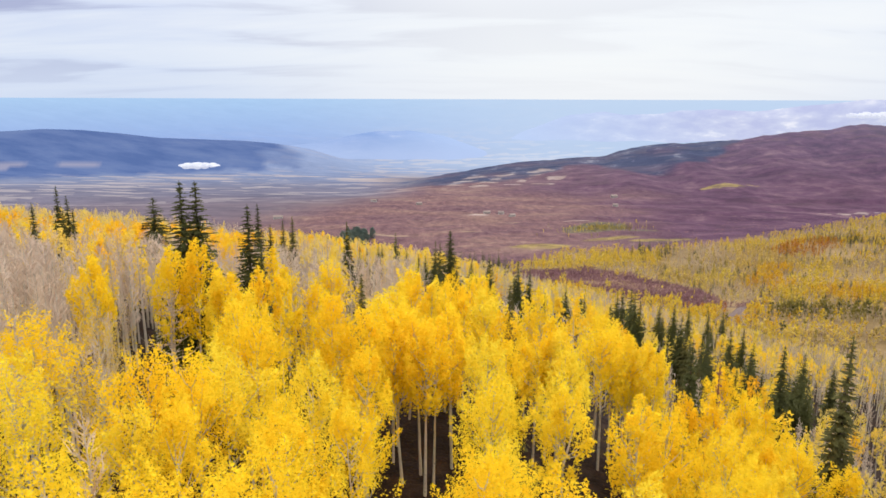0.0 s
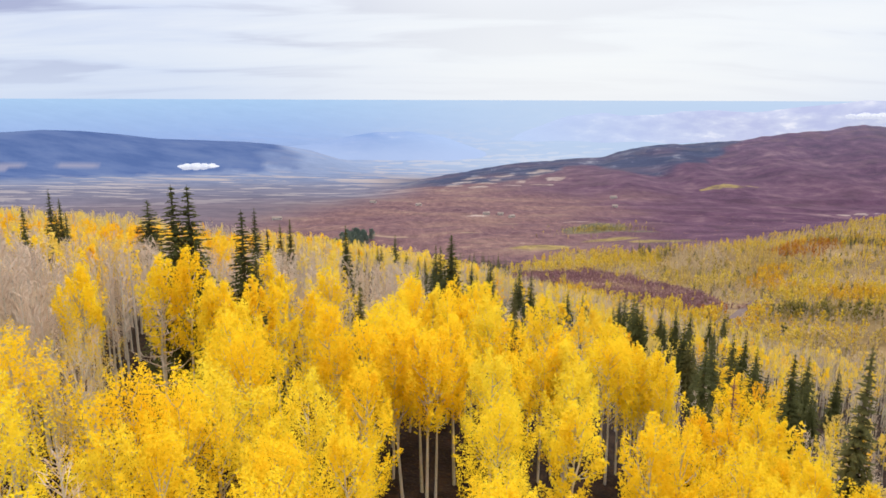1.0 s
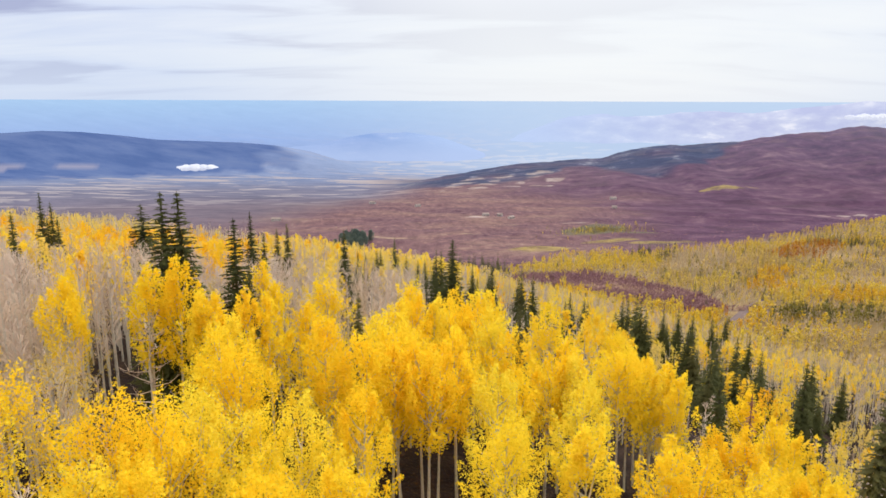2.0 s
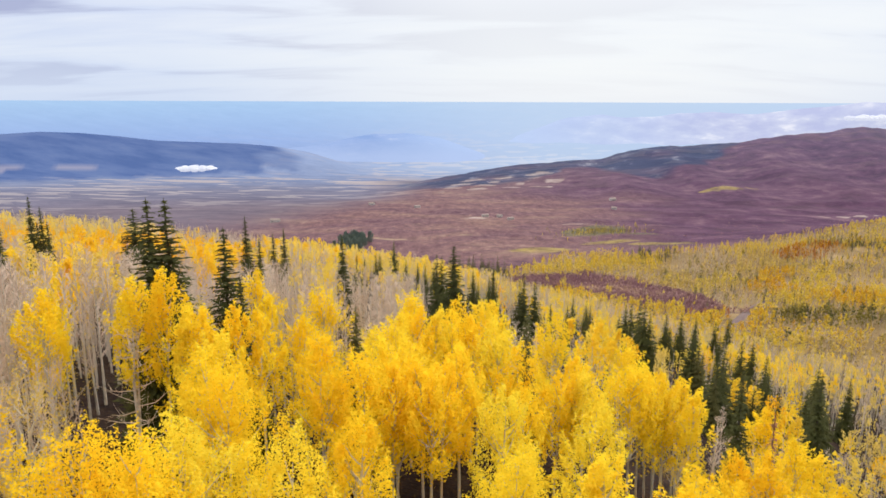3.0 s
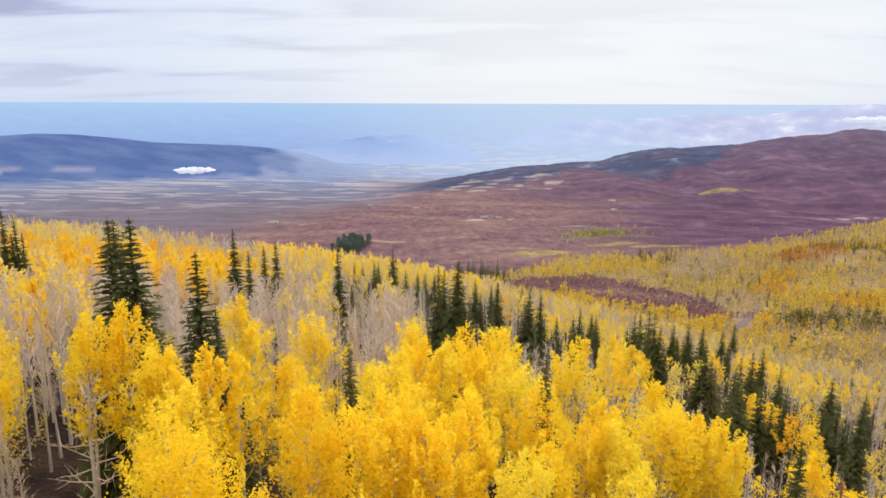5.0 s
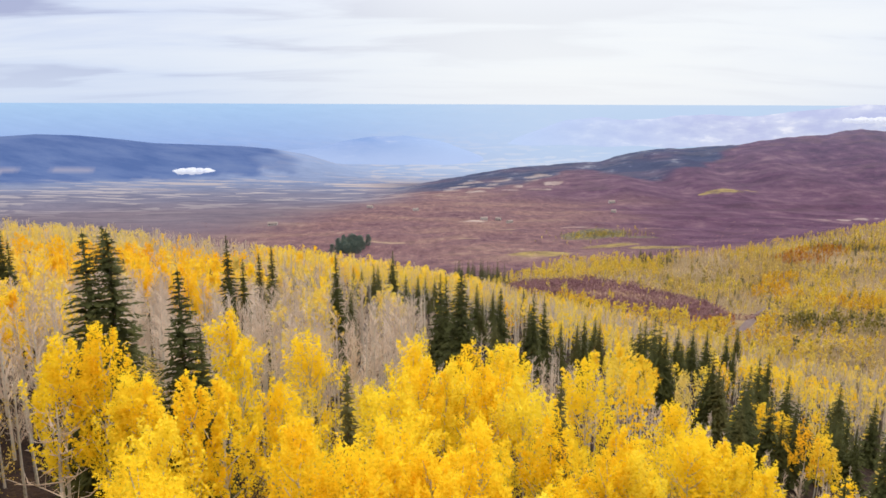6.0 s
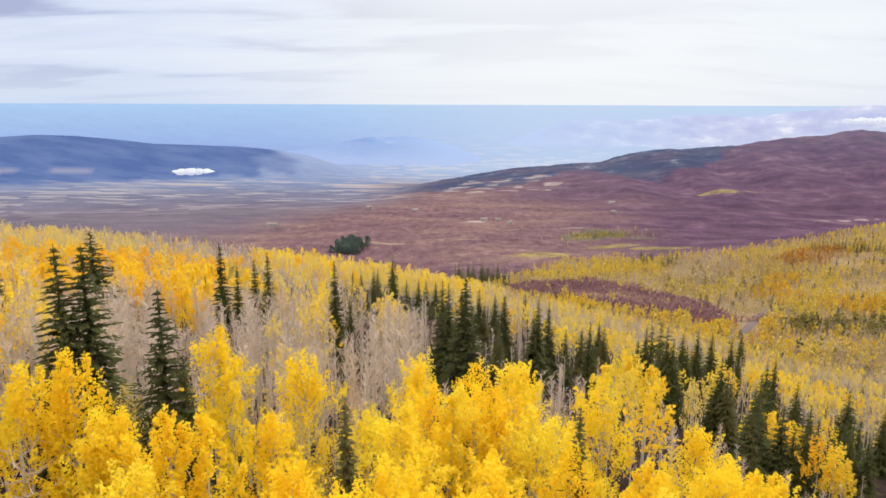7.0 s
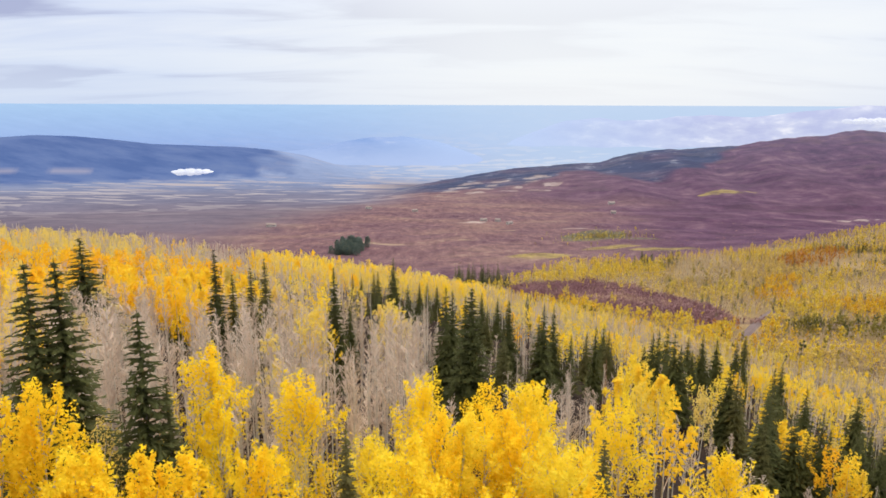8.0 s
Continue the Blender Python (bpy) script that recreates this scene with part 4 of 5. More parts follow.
for wide, dense in ((3.9, 38), (4.4, 34), (3.5, 30)):
    t, l, c = aspen_shape(H, wide, dense, 80, 0.058, 34, base=rng.uniform(0.34, 0.42), single=True, loose=1.35)
    of_kind[pale].append(len(masters))
    masters.append((tree("aspen_tree", (("trunk", merge(t, l), m_bark), ("crown", c, m_pale)), "aspen thinning out, pale yellow leaves and bare twigs", "thinning aspens"), H))
for wide in (2.6, 3.1, 2.3):
    t, l = bare_aspen_shape(H, wide * 1.1, 90, 0.016, forks=3)
    of_kind[bare].append(len(masters))
    masters.append((tree("bare_aspen", (("trunk", t, m_bark), ("crown", l, m_twig)), "leafless grey aspen with upswept twigs", "bare aspens"), H))


def wood_edge(x):
    """How far ahead the close golden wood reaches on its eastern side."""
    return np.interp(x, (10, 13, 15, 17, 22, 30, 36, 45), (81, 77, 70, 65, 62, 63, 61, 54))


def west_edge(x):
    """How far ahead the close golden wood reaches towards the ridge."""
    return np.interp(x, (-40, -26, -20, -17, -13, -8, 0, 8, 12), (58, 60, 58, 71, 69, 65, 69, 71, 74))


def mostly(x, y):
    """Which kind of aspen grows here, as the chances (golden, pale, bare)."""
    u = x / max(y, 1)
    w = float(swell(np.array([x]), np.array([y]), 11)[0])
    if x < -0.5 * y - 1 and 38 < y < 80:
        return (0.02, 0.05, 0.93)
    if any(math.hypot((x - a) / r, (y - b) / r) < 1 for a, b, r in GOLDEN_PATCHES):
        return (0.92, 0.08, 0.0)
    if west_edge(x) < y < 150 and x < 0.12 * y + 4:
        return (0.0, 0.04, 0.96)
    if x > 10 and wood_edge(x) < y < 120 and x > 0.1 * y + 4:
        return (0.02, 0.05, 0.93)
    if y < 47 and x < -14:
        return (0.12, 0.34, 0.54)
    if y < 50 and x < -9:
        return (0.36, 0.34, 0.30)
    if y < 84 and x < 0.35 * y + 17:
        return (0.68, 0.24, 0.08)
    if y < 164 + 6 * w and u < -0.25:
        return (0.04, 0.10, 0.86)
    if u < -0.25:
        return (0.92, 0.06, 0.02) if y < 197 + 5 * w else (0.02, 0.55 if u < -0.4 else 0.08, 0.43 if u < -0.4 else 0.90)
    if y > 205 and u < 0.06:
        return (0.42, 0.36, 0.22)
    if 18 < x < 165 and np.interp(x, (18, 46, 73, 95, 113, 150), (132, 158, 184, 202, 214, 242)) + 6 * w < y < np.interp(x, (20, 56, 80, 124, 155), (165, 230, 234, 272, 255)) + 8 * w:
        return (0.62, 0.13, 0.25)
    if x > 30 and y > 200:
        return (0.12, 0.13, 0.75)
    if u > 0.40 and y > 58:
        return (0.10, 0.14, 0.76)
    if u > 0.12:
        return (0.16, 0.14, 0.70) if w > 0.1 else (0.04, 0.10, 0.86)
    if x < 0.05 * y:
        return (0.10, 0.14, 0.76) if w > 0 else (0.02, 0.08, 0.90)
    return (0.16, 0.26, 0.58) if w > 0 else (0.03, 0.17, 0.80)


def choose(x, y):
    return (golden, pale, bare)[int(rng.choice(3, p=mostly(x, y)))]


ASPEN_TALL = ((-11.0, 52.3, 13.8), (-18.2, 54.0, 15.3), (-20.0, 53.2, 14.6), (-12.6, 51.5, 14.3), (-15.4, 52.6, 13.8))
SPRUCES = np.array([p[:2] for p in SPRUCE_RIDGE + SPRUCE_CREEK + SPRUCE_EAST])
set_trees = [(x, y, h, lofty) for x, y, h in ASPEN_TALL]
for (ax, ay), (bx, by), half in LANES[:4]:
    set_trees += [(bx + dx, by + dy, rng.uniform(12, 13), lofty) for dx, dy in ((-1.1, -1.5), (0.2, 0.3), (1.2, -0.8), (0.6, -2.8))]
posted = len(set_trees)
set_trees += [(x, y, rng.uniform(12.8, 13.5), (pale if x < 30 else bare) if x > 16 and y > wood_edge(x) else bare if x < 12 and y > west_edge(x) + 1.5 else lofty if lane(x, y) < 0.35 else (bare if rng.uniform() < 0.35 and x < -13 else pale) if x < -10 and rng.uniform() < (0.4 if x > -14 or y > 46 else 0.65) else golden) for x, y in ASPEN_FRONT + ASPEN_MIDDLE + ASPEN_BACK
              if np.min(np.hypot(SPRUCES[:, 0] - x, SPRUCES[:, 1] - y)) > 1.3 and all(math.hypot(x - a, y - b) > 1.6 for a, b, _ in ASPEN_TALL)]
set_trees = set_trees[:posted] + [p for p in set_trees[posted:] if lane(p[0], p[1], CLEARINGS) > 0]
taken = np.array([(x, y) for x, y, *_ in set_trees] + [p[:2] for p in SPRUCE_RIDGE + SPRUCE_CREEK + SPRUCE_EAST])


def fill(y0, y1, gap, jitter, wide=0.75, margin=8, keep=1.75, u0=-9, u1=9):
    """A loose grid of tree places, clear of the trees and gaps above."""
    out = []
    for gy in np.arange(y0, y1, gap):
        side = wide * gy + margin
        for gx in np.arange(-side, side, gap):
            x, y = gx + rng.uniform(-jitter, jitter), gy + rng.uniform(-jitter, jitter)
            if not u0 < x / max(y, 1) < u1:
                continue
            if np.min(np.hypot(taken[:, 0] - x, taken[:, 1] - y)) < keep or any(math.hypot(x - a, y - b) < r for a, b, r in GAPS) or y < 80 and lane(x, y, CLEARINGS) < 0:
                continue
            out.append((x, y))
    return out


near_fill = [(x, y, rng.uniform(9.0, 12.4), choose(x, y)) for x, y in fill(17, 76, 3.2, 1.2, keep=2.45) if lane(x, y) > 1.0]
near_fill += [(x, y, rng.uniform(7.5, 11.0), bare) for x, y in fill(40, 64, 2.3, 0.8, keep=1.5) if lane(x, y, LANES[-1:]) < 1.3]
near_fill = [(x, y, h * (0.72 if k == bare and x > -9 else 1.0), k) for x, y, h, k in near_fill]
near_all = sorted(set_trees[:-3] + near_fill, key=lambda p: math.hypot(p[0], p[1] - 8))
things, rest = near_all[:300], near_all[300:] + set_trees[-3:]
things = [(x, y, h, fine if k == golden and y < 47 else k) for x, y, h, k in things]
stand(masters, [(x, y, h, int(rng.choice(of_kind[k]))) for x, y, h, k in things], lean=1.2)
for master, m in pending:
    master.matrix_basis = m

# the rest of the wood, ever simpler with distance


def simple_aspens(clumps, per_clump, leaf, limbs, twigs, thick, single=False, forks=2, stout=1.0, base=0.4, lift=0.25):
    shapes, heights = {}, []
    out = []
    for kind, wides in ((golden, (4.3, 3.7, 4.8)), (pale, (3.8, 4.2)), (bare, (2.6, 3.1))):
        shapes[kind] = []
        for wide in wides:
            wide *= stout
            if kind == bare:
                t, l = bare_aspen_shape(H, wide, twigs, thick, 2, forks, True)
                pieces = [(t, 1), (l, 2)]
            else:
                few = 1.0 if kind == golden else 0.75
                t, l, c = aspen_shape(H, wide, int(clumps * few), per_clump, leaf * (1 if kind == golden else 0.85), limbs, base=base, sides=3, single=single, rings=3, lift=lift)
                pieces = [(t, 1), (c, 0)] + ([(l, 2)] if l is not None else [])
            shapes[kind].append(len(out))
            out.append(pieces)
    return out, shapes


SHY = np.array([p[:2] for p in SPRUCE_CREEK + SPRUCE_EAST + ((2.3, 94.2), (10.8, 137.1), (41.8, 79.1))])


def wood_spots(places, shapes, lo=10.5, hi=13.5, tint=None):
    """Kinds and heights of aspens; most that hide a spruce from the camera are left out, others leafless."""
    out = []
    for x, y, *more in places:
        kind = more[1] if more else choose(x, y)
        kind = golden if kind == lofty else kind
        belt = np.interp(x, (18, 46, 73, 95, 113, 150), (128, 152, 175, 185, 188, 215))
        if x > 13.5 and wood_edge(x) + 2 < y < belt and kind != golden and x > 0.17 * y and rng.uniform() < 0.62:
            continue
        below = (np.abs(SHY[:, 0] - x - (SHY[:, 1] - y) * x / (y - 18)) < 3.0) & (SHY[:, 1] > y - 1.5) & (SHY[:, 1] < y + 42)
        if below.any() and not (kind == golden and any(math.hypot(x - a, y - b) < r for a, b, r in GOLDEN_PATCHES)):
            if rng.uniform() < 0.93:
                continue
            kind = bare
        w = float(swell(np.array([x]), np.array([y]), 17)[0])
        t = (0.45 - 0.3 * w + rng.normal(0, 0.12)) if kind == golden else 0.72 + rng.normal(0, 0.08)
        if y > 155 and x < -0.25 * y and kind == golden:
            t = rng.uniform(0.02, 0.22)
        out.append((x, y, rng.uniform(lo, hi) * (0.72 if kind == bare and y < 150 and x > -3 else 0.95 if kind == bare and y < 150 else 1.05 if kind == bare else 1.0), H, int(rng.choice(shapes[kind])), min(max(t, 0.02), 0.98)))
    return out


MATS = [m_forest, m_bark, m_twig]
shapes, index = simple_aspens(36, 17, 0.217, 2, 64, 0.027, True, 3)
thickets = [(x, y, 0, bare) for x, y in fill(40, 132, 2.0, 0.8) if (x < -0.5 * y - 1 and 41 < y < 80) or (y > 71 and -48 < x < 0.1 * y + 2 and mostly(x, y)[2] > 0.8 and rng.uniform() < 0.42)]
spots = wood_spots(rest, index) + wood_spots(fill(76, 150, 3.0, 1.1), index, 10.0, 13.5) + wood_spots(thickets, index, 10.5, 14.0)
scatter("aspen_wood", "mixed golden and leafless aspens filling the slope", "woodland", shapes, spots, MATS)
shapes, index = simple_aspens(24, 9, 0.28, 0, 30, 0.045, True, 2, lift=1.0)
spots = wood_spots(fill(150, 330, 4.0, 1.7, margin=4), index, 9.0, 13.0)
scatter("aspen_wood", "golden aspens and grey leafless aspens along the ridge", "woodland", shapes, spots, MATS)


# ---------------------------------------------------------------- the side valley
far_spruce_trunk, far_spruce_crown = spruce_shape(15, 6.0, 16, 3)
FAR_SPRUCES = ([(rng.uniform(0.02, 0.105), rng.uniform(635, 700), rng.uniform(15, 23)) for _ in range(40)]
               + [(u, 845 - 640 * (u - 0.555) + rng.normal(0, 6), rng.uniform(13, 19)) for u in np.arange(0.545, 0.70, 0.0055)]
               + [(rng.uniform(0.38, 0.72), rng.uniform(430, 830), rng.uniform(8, 14)) for _ in range(60)]
               + [(rng.uniform(0.285, 0.35), rng.uniform(800, 870), rng.uniform(12, 17)) for _ in range(24)])
far_pine = [(tree("spruce_tree", (("trunk", far_spruce_trunk, m_dark_bark), ("crown", far_spruce_crown, m_needle)), "dark spruce standing in the side valley", "spruces in the valley"), 15.0)]
pending.clear()
stand(far_pine, [(u * y, y, h, 0) for u, y, h in FAR_SPRUCES])
# the lone dark grove on the scrub plain
oak_t, oak_l, oak_c = aspen_shape(12, 9.5, 38, 18, 0.62, 6, base=0.08, sides=4)
m_green = leaf_material("dark_green_leaves", ((0.0, (0.12, 0.165, 0.14)), (1.0, (0.17, 0.21, 0.16))), through=0.1)
grove = [(tree("grove_tree", (("trunk", merge(oak_t, oak_l), m_dark_bark), ("crown", oak_c, m_green)), "dark green tree of a lone grove on the scrubland", "lone grove"), 12.0)]
stand(grove, [(-141 + dx, 1075 + dy, rng.uniform(11, 17), 0) for dx, dy in zip(rng.triangular(-38, -6, 30, 40), rng.uniform(-12, 95, 40))])
for master, m in pending:
    master.matrix_basis = m


# stands of one kind: across from, to, ahead from, to, share in leaf, hue, height
VALLEY_ZONES = ((0.15, 0.31, 740, 880, 0.95, 0.44, 9.0), (0.33, 0.44, 690, 840, 0.12, 0.7, 10.5), (0.44, 0.53, 600, 800, 0.75, 0.66, 9.0), (0.50, 0.61, 740, 825, 0.85, 0.12, 8.5),
                (0.46, 0.54, 555, 690, 0.9, 0.27, 9.0), (0.36, 0.50, 470, 600, 0.15, 0.6, 6.5), (0.57, 0.68, 495, 580, 0.9, 0.30, 8.0), (0.37, 0.43, 452, 492, 0.9, 0.08, 5.0),
                (0.52, 0.74, 430, 480, 0.85, 0.89, 8.5), (0.58, 0.72, 600, 700, 0.25, 0.6, 8.0), (0.22, 0.36, 500, 520, 0.2, 0.6, 6.0), (0.52, 0.72, 850, 980, 0.45, 0.52, 8.0),
                (0.24, 0.33, 660, 745, 0.3, 0.6, 7.5), (0.53, 0.60, 590, 660, 0.9, 0.5, 9.0), (0.38, 0.46, 600, 680, 0.85, 0.58, 9.0), (0.64, 0.74, 560, 640, 0.9, 0.45, 9.0))


def valley_spots():
    out = []
    for y in np.concatenate([np.arange(325, 560, 3.9), np.arange(560, 1120, 4.8)]):
        gap = 3.9 if y < 560 else 4.8
        for x in np.arange(-0.02 * y, 0.82 * y, gap):
            px, py = x + rng.uniform(-3, 3), y + rng.uniform(-4, 4)
            u = px / py
            edge = float(valley_edge(np.array([px]), np.array([py]))[0])
            if py > edge + rng.normal(0, 22) or float(in_oaks(np.array([px]), np.array([py]))[0]) > rng.uniform(0.05, 0.5) and rng.uniform() < 0.95:
                continue
            if 0.42 < u < 0.75 and abs(py - 418) < 9 or abs(px - 192 - (py - 435) * 0.655) < 8 and 425 < py < 530:
                continue
            if 0.24 < u < 0.36 and 398 < py < 440 and rng.uniform() < 0.8:
                continue
            w = 0.9 * float(swell(np.array([px]), np.array([py]), 44)[0]) + 0.6 * float(swell(np.array([py]), np.array([px]), 15)[0])
            if rng.uniform() < 0.22 - 0.75 * w:
                continue
            tint, kind, high = 0.52 - 0.14 * w - 0.2 * float(swell(np.array([py]), np.array([px]), 120)[0]) + rng.normal(0, 0.08), golden, rng.uniform(6, 10.5)
            if rng.uniform() < 0.30 - 0.25 * w:
                kind = bare
            for u0, u1, y0, y1, leafy, hue, tall in VALLEY_ZONES:
                du, dy = (u - (u0 + u1) / 2) / (u1 - u0) * 2, (py - (y0 + y1) / 2) / (y1 - y0) * 2
                if du * du + dy * dy < 1.0 + 0.8 * w + rng.normal(0, 0.12):
                    kind, tint, high = golden if rng.uniform() < leafy else bare, hue + rng.normal(0, 0.06), tall * rng.uniform(0.8, 1.2)
            if py > edge - 130 and u < 0.33:
                tint, kind = 0.42 + rng.uniform(-0.05, 0.16), golden if rng.uniform() < 0.9 else bare
            if py < 400 and u > 0.42:
                tint += 0.05
            if rng.uniform() < 0.035:
                tint, kind = rng.uniform(0.8, 1.0), golden
            out.append((px, py, high, H, int(rng.choice(valley_index[kind])), min(max(tint, 0.02), 0.98)))
    # green brush on the open plain past the valley
    for _ in range(260):
        u, py = rng.normal(0.24, 0.03), rng.normal(1230, 55)
        out.append((u * py, py, rng.uniform(4, 8), H, int(rng.choice(valley_index[golden])), rng.uniform(0.78, 0.93) if rng.uniform() < 0.7 else rng.uniform(0.4, 0.55)))
    return out


valley_shapes, valley_index = simple_aspens(9, 5, 0.98, 0, 6, 0.2, True, 1, 1.2, 0.1, 1.0)
scatter("valley_wood", "yellow, olive and leafless aspens and brush filling the side valley", "woodland", valley_shapes, valley_spots(), [m_shrub, m_bark, m_brush])


def oak_spots():
    out = []
    for y in np.arange(440, 800, 3.9):
        for x in np.arange(0.08 * y, 0.48 * y, 3.9):
            px, py = x + rng.uniform(-2, 2), y + rng.uniform(-2, 2)
            if float(in_oaks(np.array([px]), np.array([py]))[0]) > 0.02:
                if float(in_oaks(np.array([px]), np.array([py]))[0]) > rng.uniform(0, 0.5):
                    out.append((px, py, rng.uniform(3.0, 6.0), 4.0, int(rng.integers(0, 2)), min(max(0.45 + 0.4 * float(swell(np.array([px]), np.array([py]), 37)[0]) + rng.normal(0, 0.16), 0), 1.0)))
    return out


def shrub_shape():
    d = rng.normal(size=(30, 3)) * (1.3, 1.3, 0.8) + (0, 0, 2.2)
    c = leaves(d, 0.55, 0.8, True)
    stems = [tube([(0, 0, 0), (rng.normal(0, 1.0), rng.normal(0, 1.0), rng.uniform(2.6, 4.2))], (0.12, 0.05), 3) for _ in range(5)]
    return [(c, 0), (merge(*stems), 0)]


scatter("scrub_oak", "leafless purple-brown scrub oak thicket on the valley side", "shrubs", [shrub_shape(), shrub_shape()], oak_spots(), [m_oak])

def plain_spots():
    """Low scrub dotted over the open land, thinning out with distance."""
    out = []
    for _ in range(6000):
        y = 640 + 900 * rng.uniform() ** 1.3
        x = y * rng.uniform(-0.55, 0.62)
        if y > float(valley_edge(np.array([x]), np.array([y]))[0]) + 10 and float(swell(np.array([x]), np.array([y]), 33)[0]) + rng.normal(0, 0.3) > -0.1:
            out.append((x, y, rng.uniform(0.8, 2.2), 4.0, int(rng.integers(0, 2)), min(rng.uniform(0, 0.72) + 0.35 * (rng.uniform() < 0.05), 1.0)))
    return out


def low_shrub():
    return [(leaves(rng.normal(size=(7, 3)) * (1.9, 1.9, 0.7) + (0, 0, 1.7), 1.3, 2.0), 0)]


scatter("sagebrush", "low purple-brown scrub dotted over the open plain", "shrubs", [low_shrub(), low_shrub()], plain_spots(), [m_plain])

# ---------------------------------------------------------------- dirt road through the side valley
s = Shade("dirt_road")
m_road = s.finish(s.ramp(s.noise(0.3, 5.0), (0.35, (0.11, 0.075, 0.072)), (0.65, (0.165, 0.12, 0.108))), 0.95, s.noise(1.5), 0.4, 0.1)


def road(name, label, line, wide):
    p = np.array(line, float)
    t = np.linspace(0, len(p) - 1, 40)
    x, y = np.interp(t, np.arange(len(p)), p[:, 0]), np.interp(t, np.arange(len(p)), p[:, 1])
    dx, dy = np.gradient(x), np.gradient(y)
    k = np.hypot(dx, dy)
    rows = []
    for side in (-1, -0.4, 0.4, 1):
        px, py = x - dy / k * wide / 2 * side, y + dx / k * wide / 2 * side
        rows.append(np.stack([px, py, ground_height(px, py) + (0.55 if abs(side) < 1 else -0.2)], 1))
    v = np.concatenate(rows)
    n = len(x)
    i, j = np.meshgrid(np.arange(3), np.arange(n - 1), indexing="ij")
    q = (i * n + j).ravel()
    tris = np.concatenate([np.stack([q, q + n + 1, q + 1], 1), np.stack([q, q + n, q + n + 1], 1)])
    return tagged(new(name, tri_mesh(name, v, tris, [m_road])), label, "road", "", "structure")


road("road", "grey dirt road running up the side valley", ((184, 424), (192, 435), (215, 470), (249, 522), (275, 556)), 7.5)


# ---------------------------------------------------------------- farmhouses on the scrubland
s = Shade("pale_house_wall")
m_wall = s.finish(s.ramp(s.noise(0.8, 4.0), (0.3, (0.40, 0.37, 0.34)), (0.7, (0.52, 0.49, 0.45))), 0.8)
s = Shade("house_roof")
m_roof = s.finish(s.ramp(s.noise(1.2, 4.0), (0.3, (0.20, 0.15, 0.13)), (0.7, (0.32, 0.26, 0.23))), 0.7)
s = Shade("dark_window")
m_glass = s.finish(s.ramp(s.noise(0.5), (0.3, (0.03, 0.035, 0.04)), (0.7, (0.06, 0.065, 0.07))), 0.15)


def box_mesh(name, size, at, mat):
    bm = bmesh.new()
    bmesh.ops.create_cube(bm, size=1.0, matrix=Matrix.Translation(at) @ Matrix.Diagonal((*size, 1)))
    me = bpy.data.meshes.new(name)
    bm.to_mesh(me)
    bm.free()
    me.materials.append(mat)
    return me


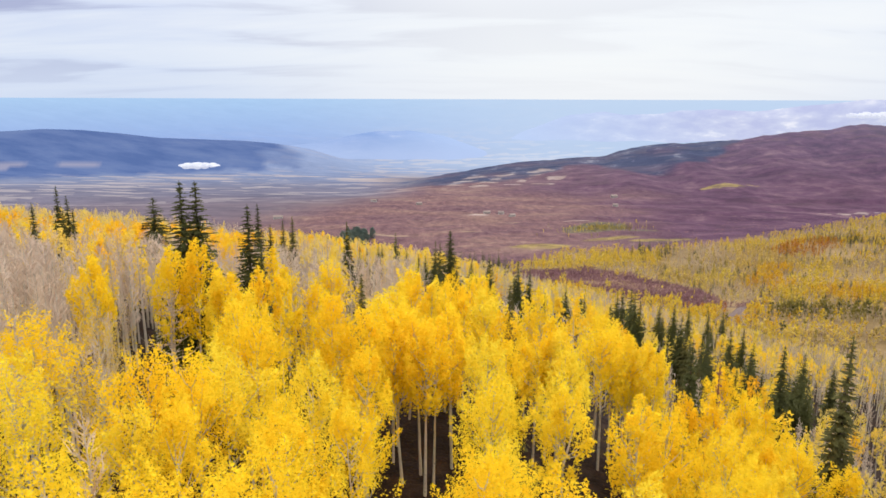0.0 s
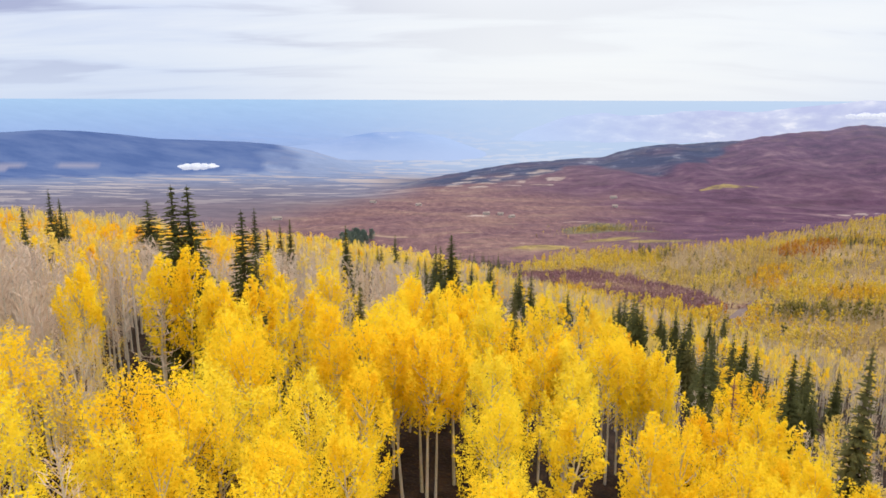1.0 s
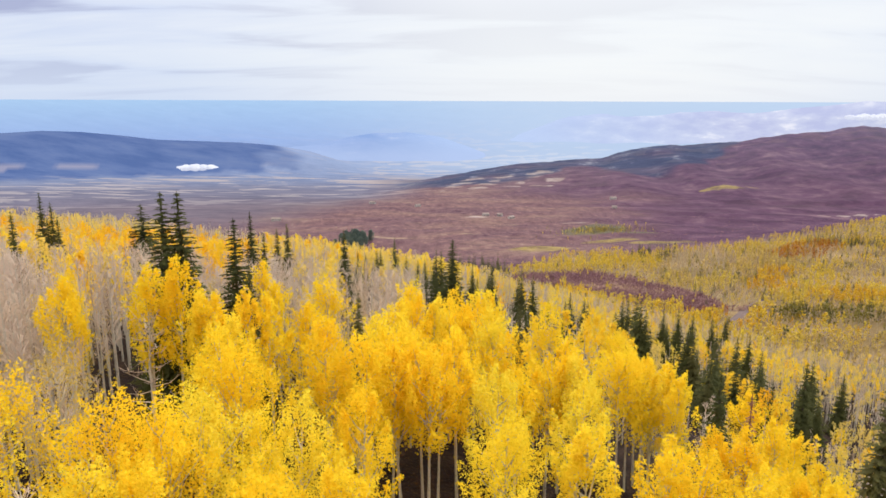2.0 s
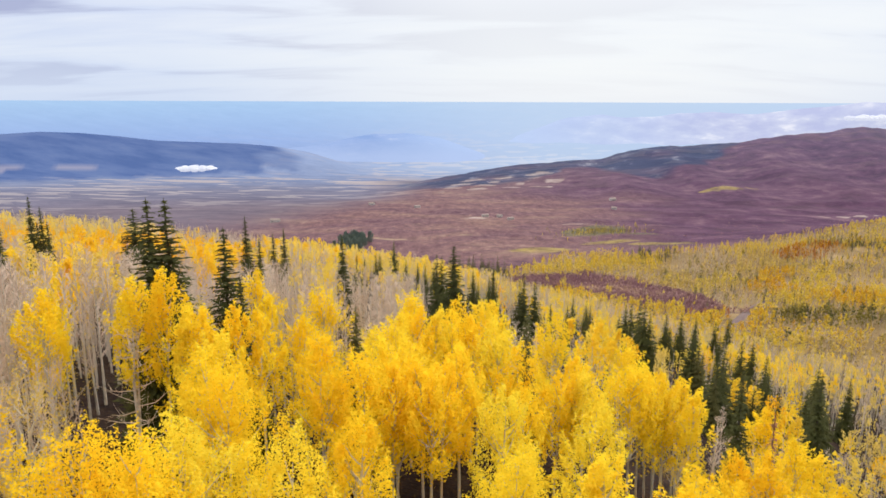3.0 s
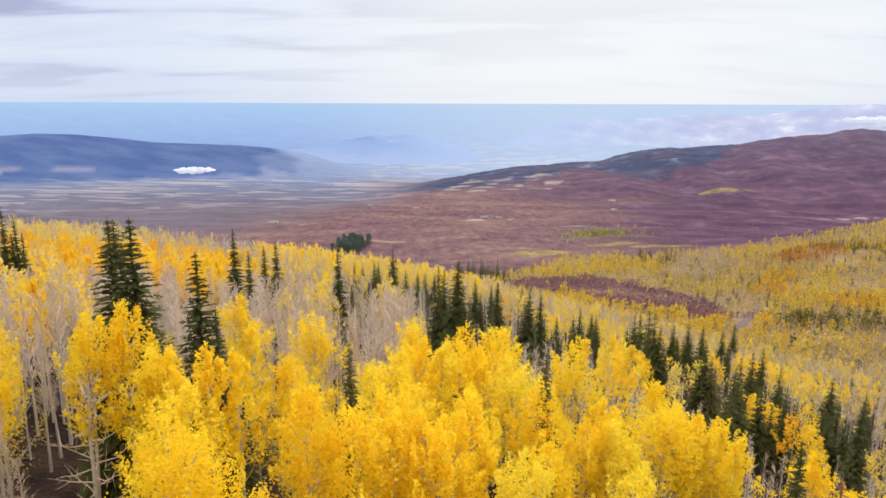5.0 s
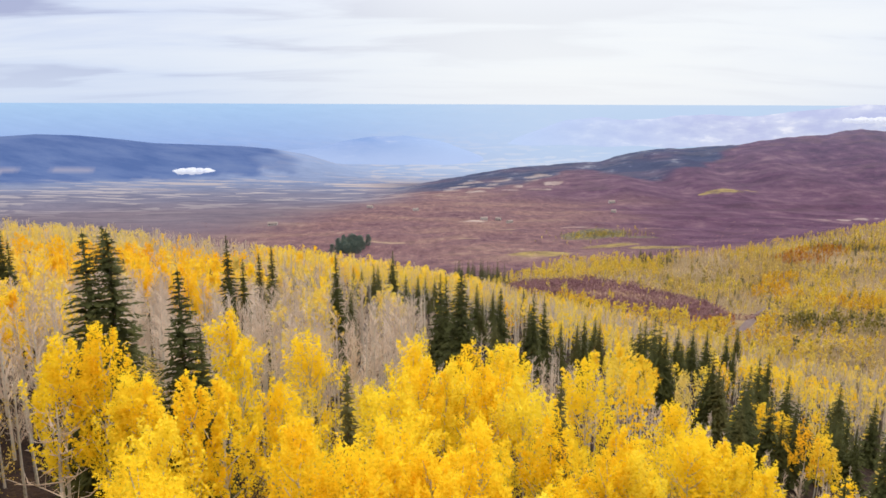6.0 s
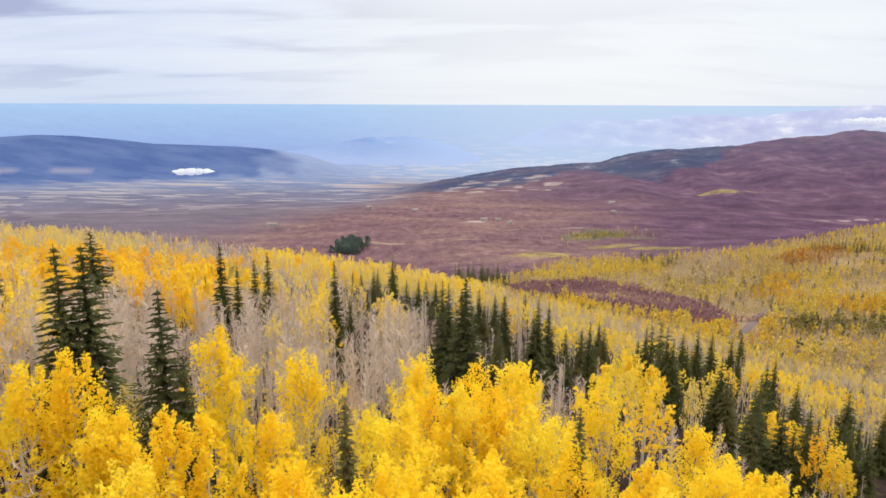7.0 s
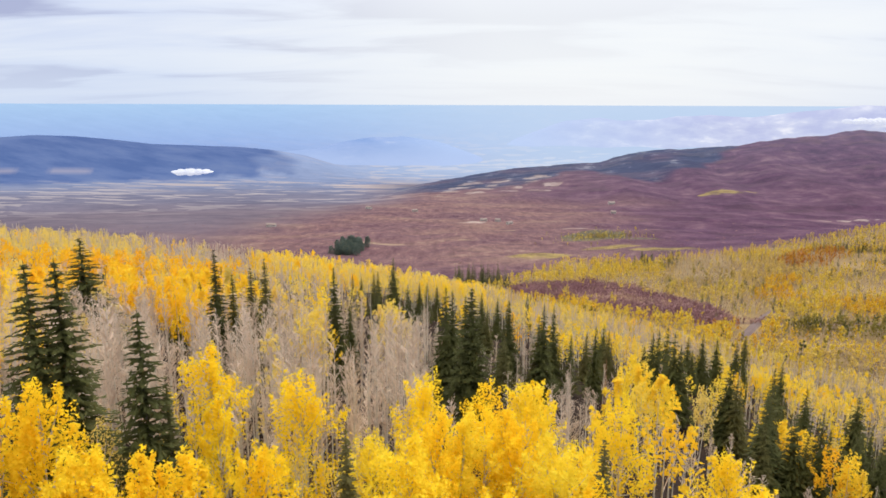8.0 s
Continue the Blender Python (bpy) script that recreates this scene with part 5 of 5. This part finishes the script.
def farmhouse(x, y, turn, long, deep, high):
    """A small gabled house: walls, a two-sided roof with eaves, windows and a door."""
    base = tagged(new("farmhouse"), "small pale farmhouse with a brown gabled roof", "house", "farmhouses on the plain")
    top = high + deep * 0.32
    bm = bmesh.new()
    pts = [(-long / 2, -deep / 2, -3), (long / 2, -deep / 2, -3), (long / 2, deep / 2, -3), (-long / 2, deep / 2, -3),
           (-long / 2, -deep / 2, high), (long / 2, -deep / 2, high), (long / 2, deep / 2, high), (-long / 2, deep / 2, high), (-long / 2, 0, top), (long / 2, 0, top)]
    v = [bm.verts.new(p) for p in pts]
    for f in ((0, 1, 5, 4), (1, 2, 6, 9, 5), (2, 3, 7, 6), (3, 0, 4, 8, 7), (3, 2, 1, 0), (4, 5, 9, 8), (6, 7, 8, 9)):
        bm.faces.new([v[i] for i in f])
    me = bpy.data.meshes.new("wall")
    bm.to_mesh(me)
    bm.free()
    me.materials.append(m_wall)
    part("wall", me, base)
    bm = bmesh.new()
    a, b, e = long / 2 + 0.6, deep / 2 + 0.6, 0.22
    ring = [(-b, high - 0.35), (0, top), (b, high - 0.35), (b, high - 0.35 + e), (0, top + e), (-b, high - 0.35 + e)]
    ends = [[bm.verts.new((sx, py, pz)) for py, pz in ring] for sx in (-a, a)]
    bm.faces.new(ends[0]), bm.faces.new(ends[1][::-1])
    for i in range(6):
        bm.faces.new((ends[0][i], ends[1][i], ends[1][(i + 1) % 6], ends[0][(i + 1) % 6]))
    bmesh.ops.recalc_face_normals(bm, faces=bm.faces)
    me = bpy.data.meshes.new("roof")
    bm.to_mesh(me)
    bm.free()
    me.materials.append(m_roof)
    part("roof", me, base)
    for k in (-0.3, 0.3):
        part("window", box_mesh("window", (1.4, 0.1, 1.3), (k * long, -deep / 2 - 0.03, 1.7), m_glass), base)
    part("door", box_mesh("door", (1.1, 0.1, 2.1), (0, -deep / 2 - 0.03, 1.05), m_roof), base, "brown door")
    base.matrix_basis = Matrix.Translation((x, y, float(ground_height(x, y)[0]) + 0.6)) @ pose(0, 0, 0, 0, 0, turn)


for spot in ((107, 1602, 12, 15, 8, 4), (141, 1603, -25, 12, 8, 4.5), (157, 1502, 40, 14, 7, 3.5), (514, 2025, 10, 18, 9, 5), (448, 1746, -15, 13, 8, 4), (-61, 1828, 30, 14, 8, 4),
             (-357, 1472, 5, 20, 9, 4), (-190, 1897, -20, 16, 9, 4.5)):
    farmhouse(*spot)

# ---------------------------------------------------------------- a dead aspen with heavy crooked limbs
trunk_line = [(0, 0, 0), (0.1, 0.05, 4), (0.0, 0.2, 8), (0.25, 0.1, 10.5), (0.2, 0.2, 12)]
limb_list = []   # each limb with its own twigs
for k in range(26):
    z = 4.2 + k * 0.29
    turn = k * 2.4
    long = (2.5 - 0.06 * k) * rng.uniform(0.7, 1.1)
    root = np.array((0.08, 0.1, z))
    knee = root + np.array((math.cos(turn), math.sin(turn), 0.12)) * long * 0.55
    tip = knee + np.array((math.cos(turn + 0.5), math.sin(turn + 0.5), 0.55)) * long * 0.6
    limb = [tube([root, knee, tip], (0.045, 0.03, 0.01), 4)]
    for j in range(5):
        start = knee + (tip - knee) * (-0.5 + 0.3 * j)
        limb.append(spike(start, start + rng.normal(0, 0.5, 3) + (0, 0, 0.25), 0.025))
    limb_list.append(("branch", merge(*limb), m_twig))
snag = tree("dead_aspen", (("trunk", tube(trunk_line, (0.16, 0.13, 0.10, 0.06, 0.02), 7), m_bark), *limb_list),
            "dead aspen with heavy crooked bare pale limbs", "dead aspens")
snag.matrix_basis = Matrix.Translation((-19.5, 52.2, float(ground_height(-19.5, 52.2)[0]) - 0.1))
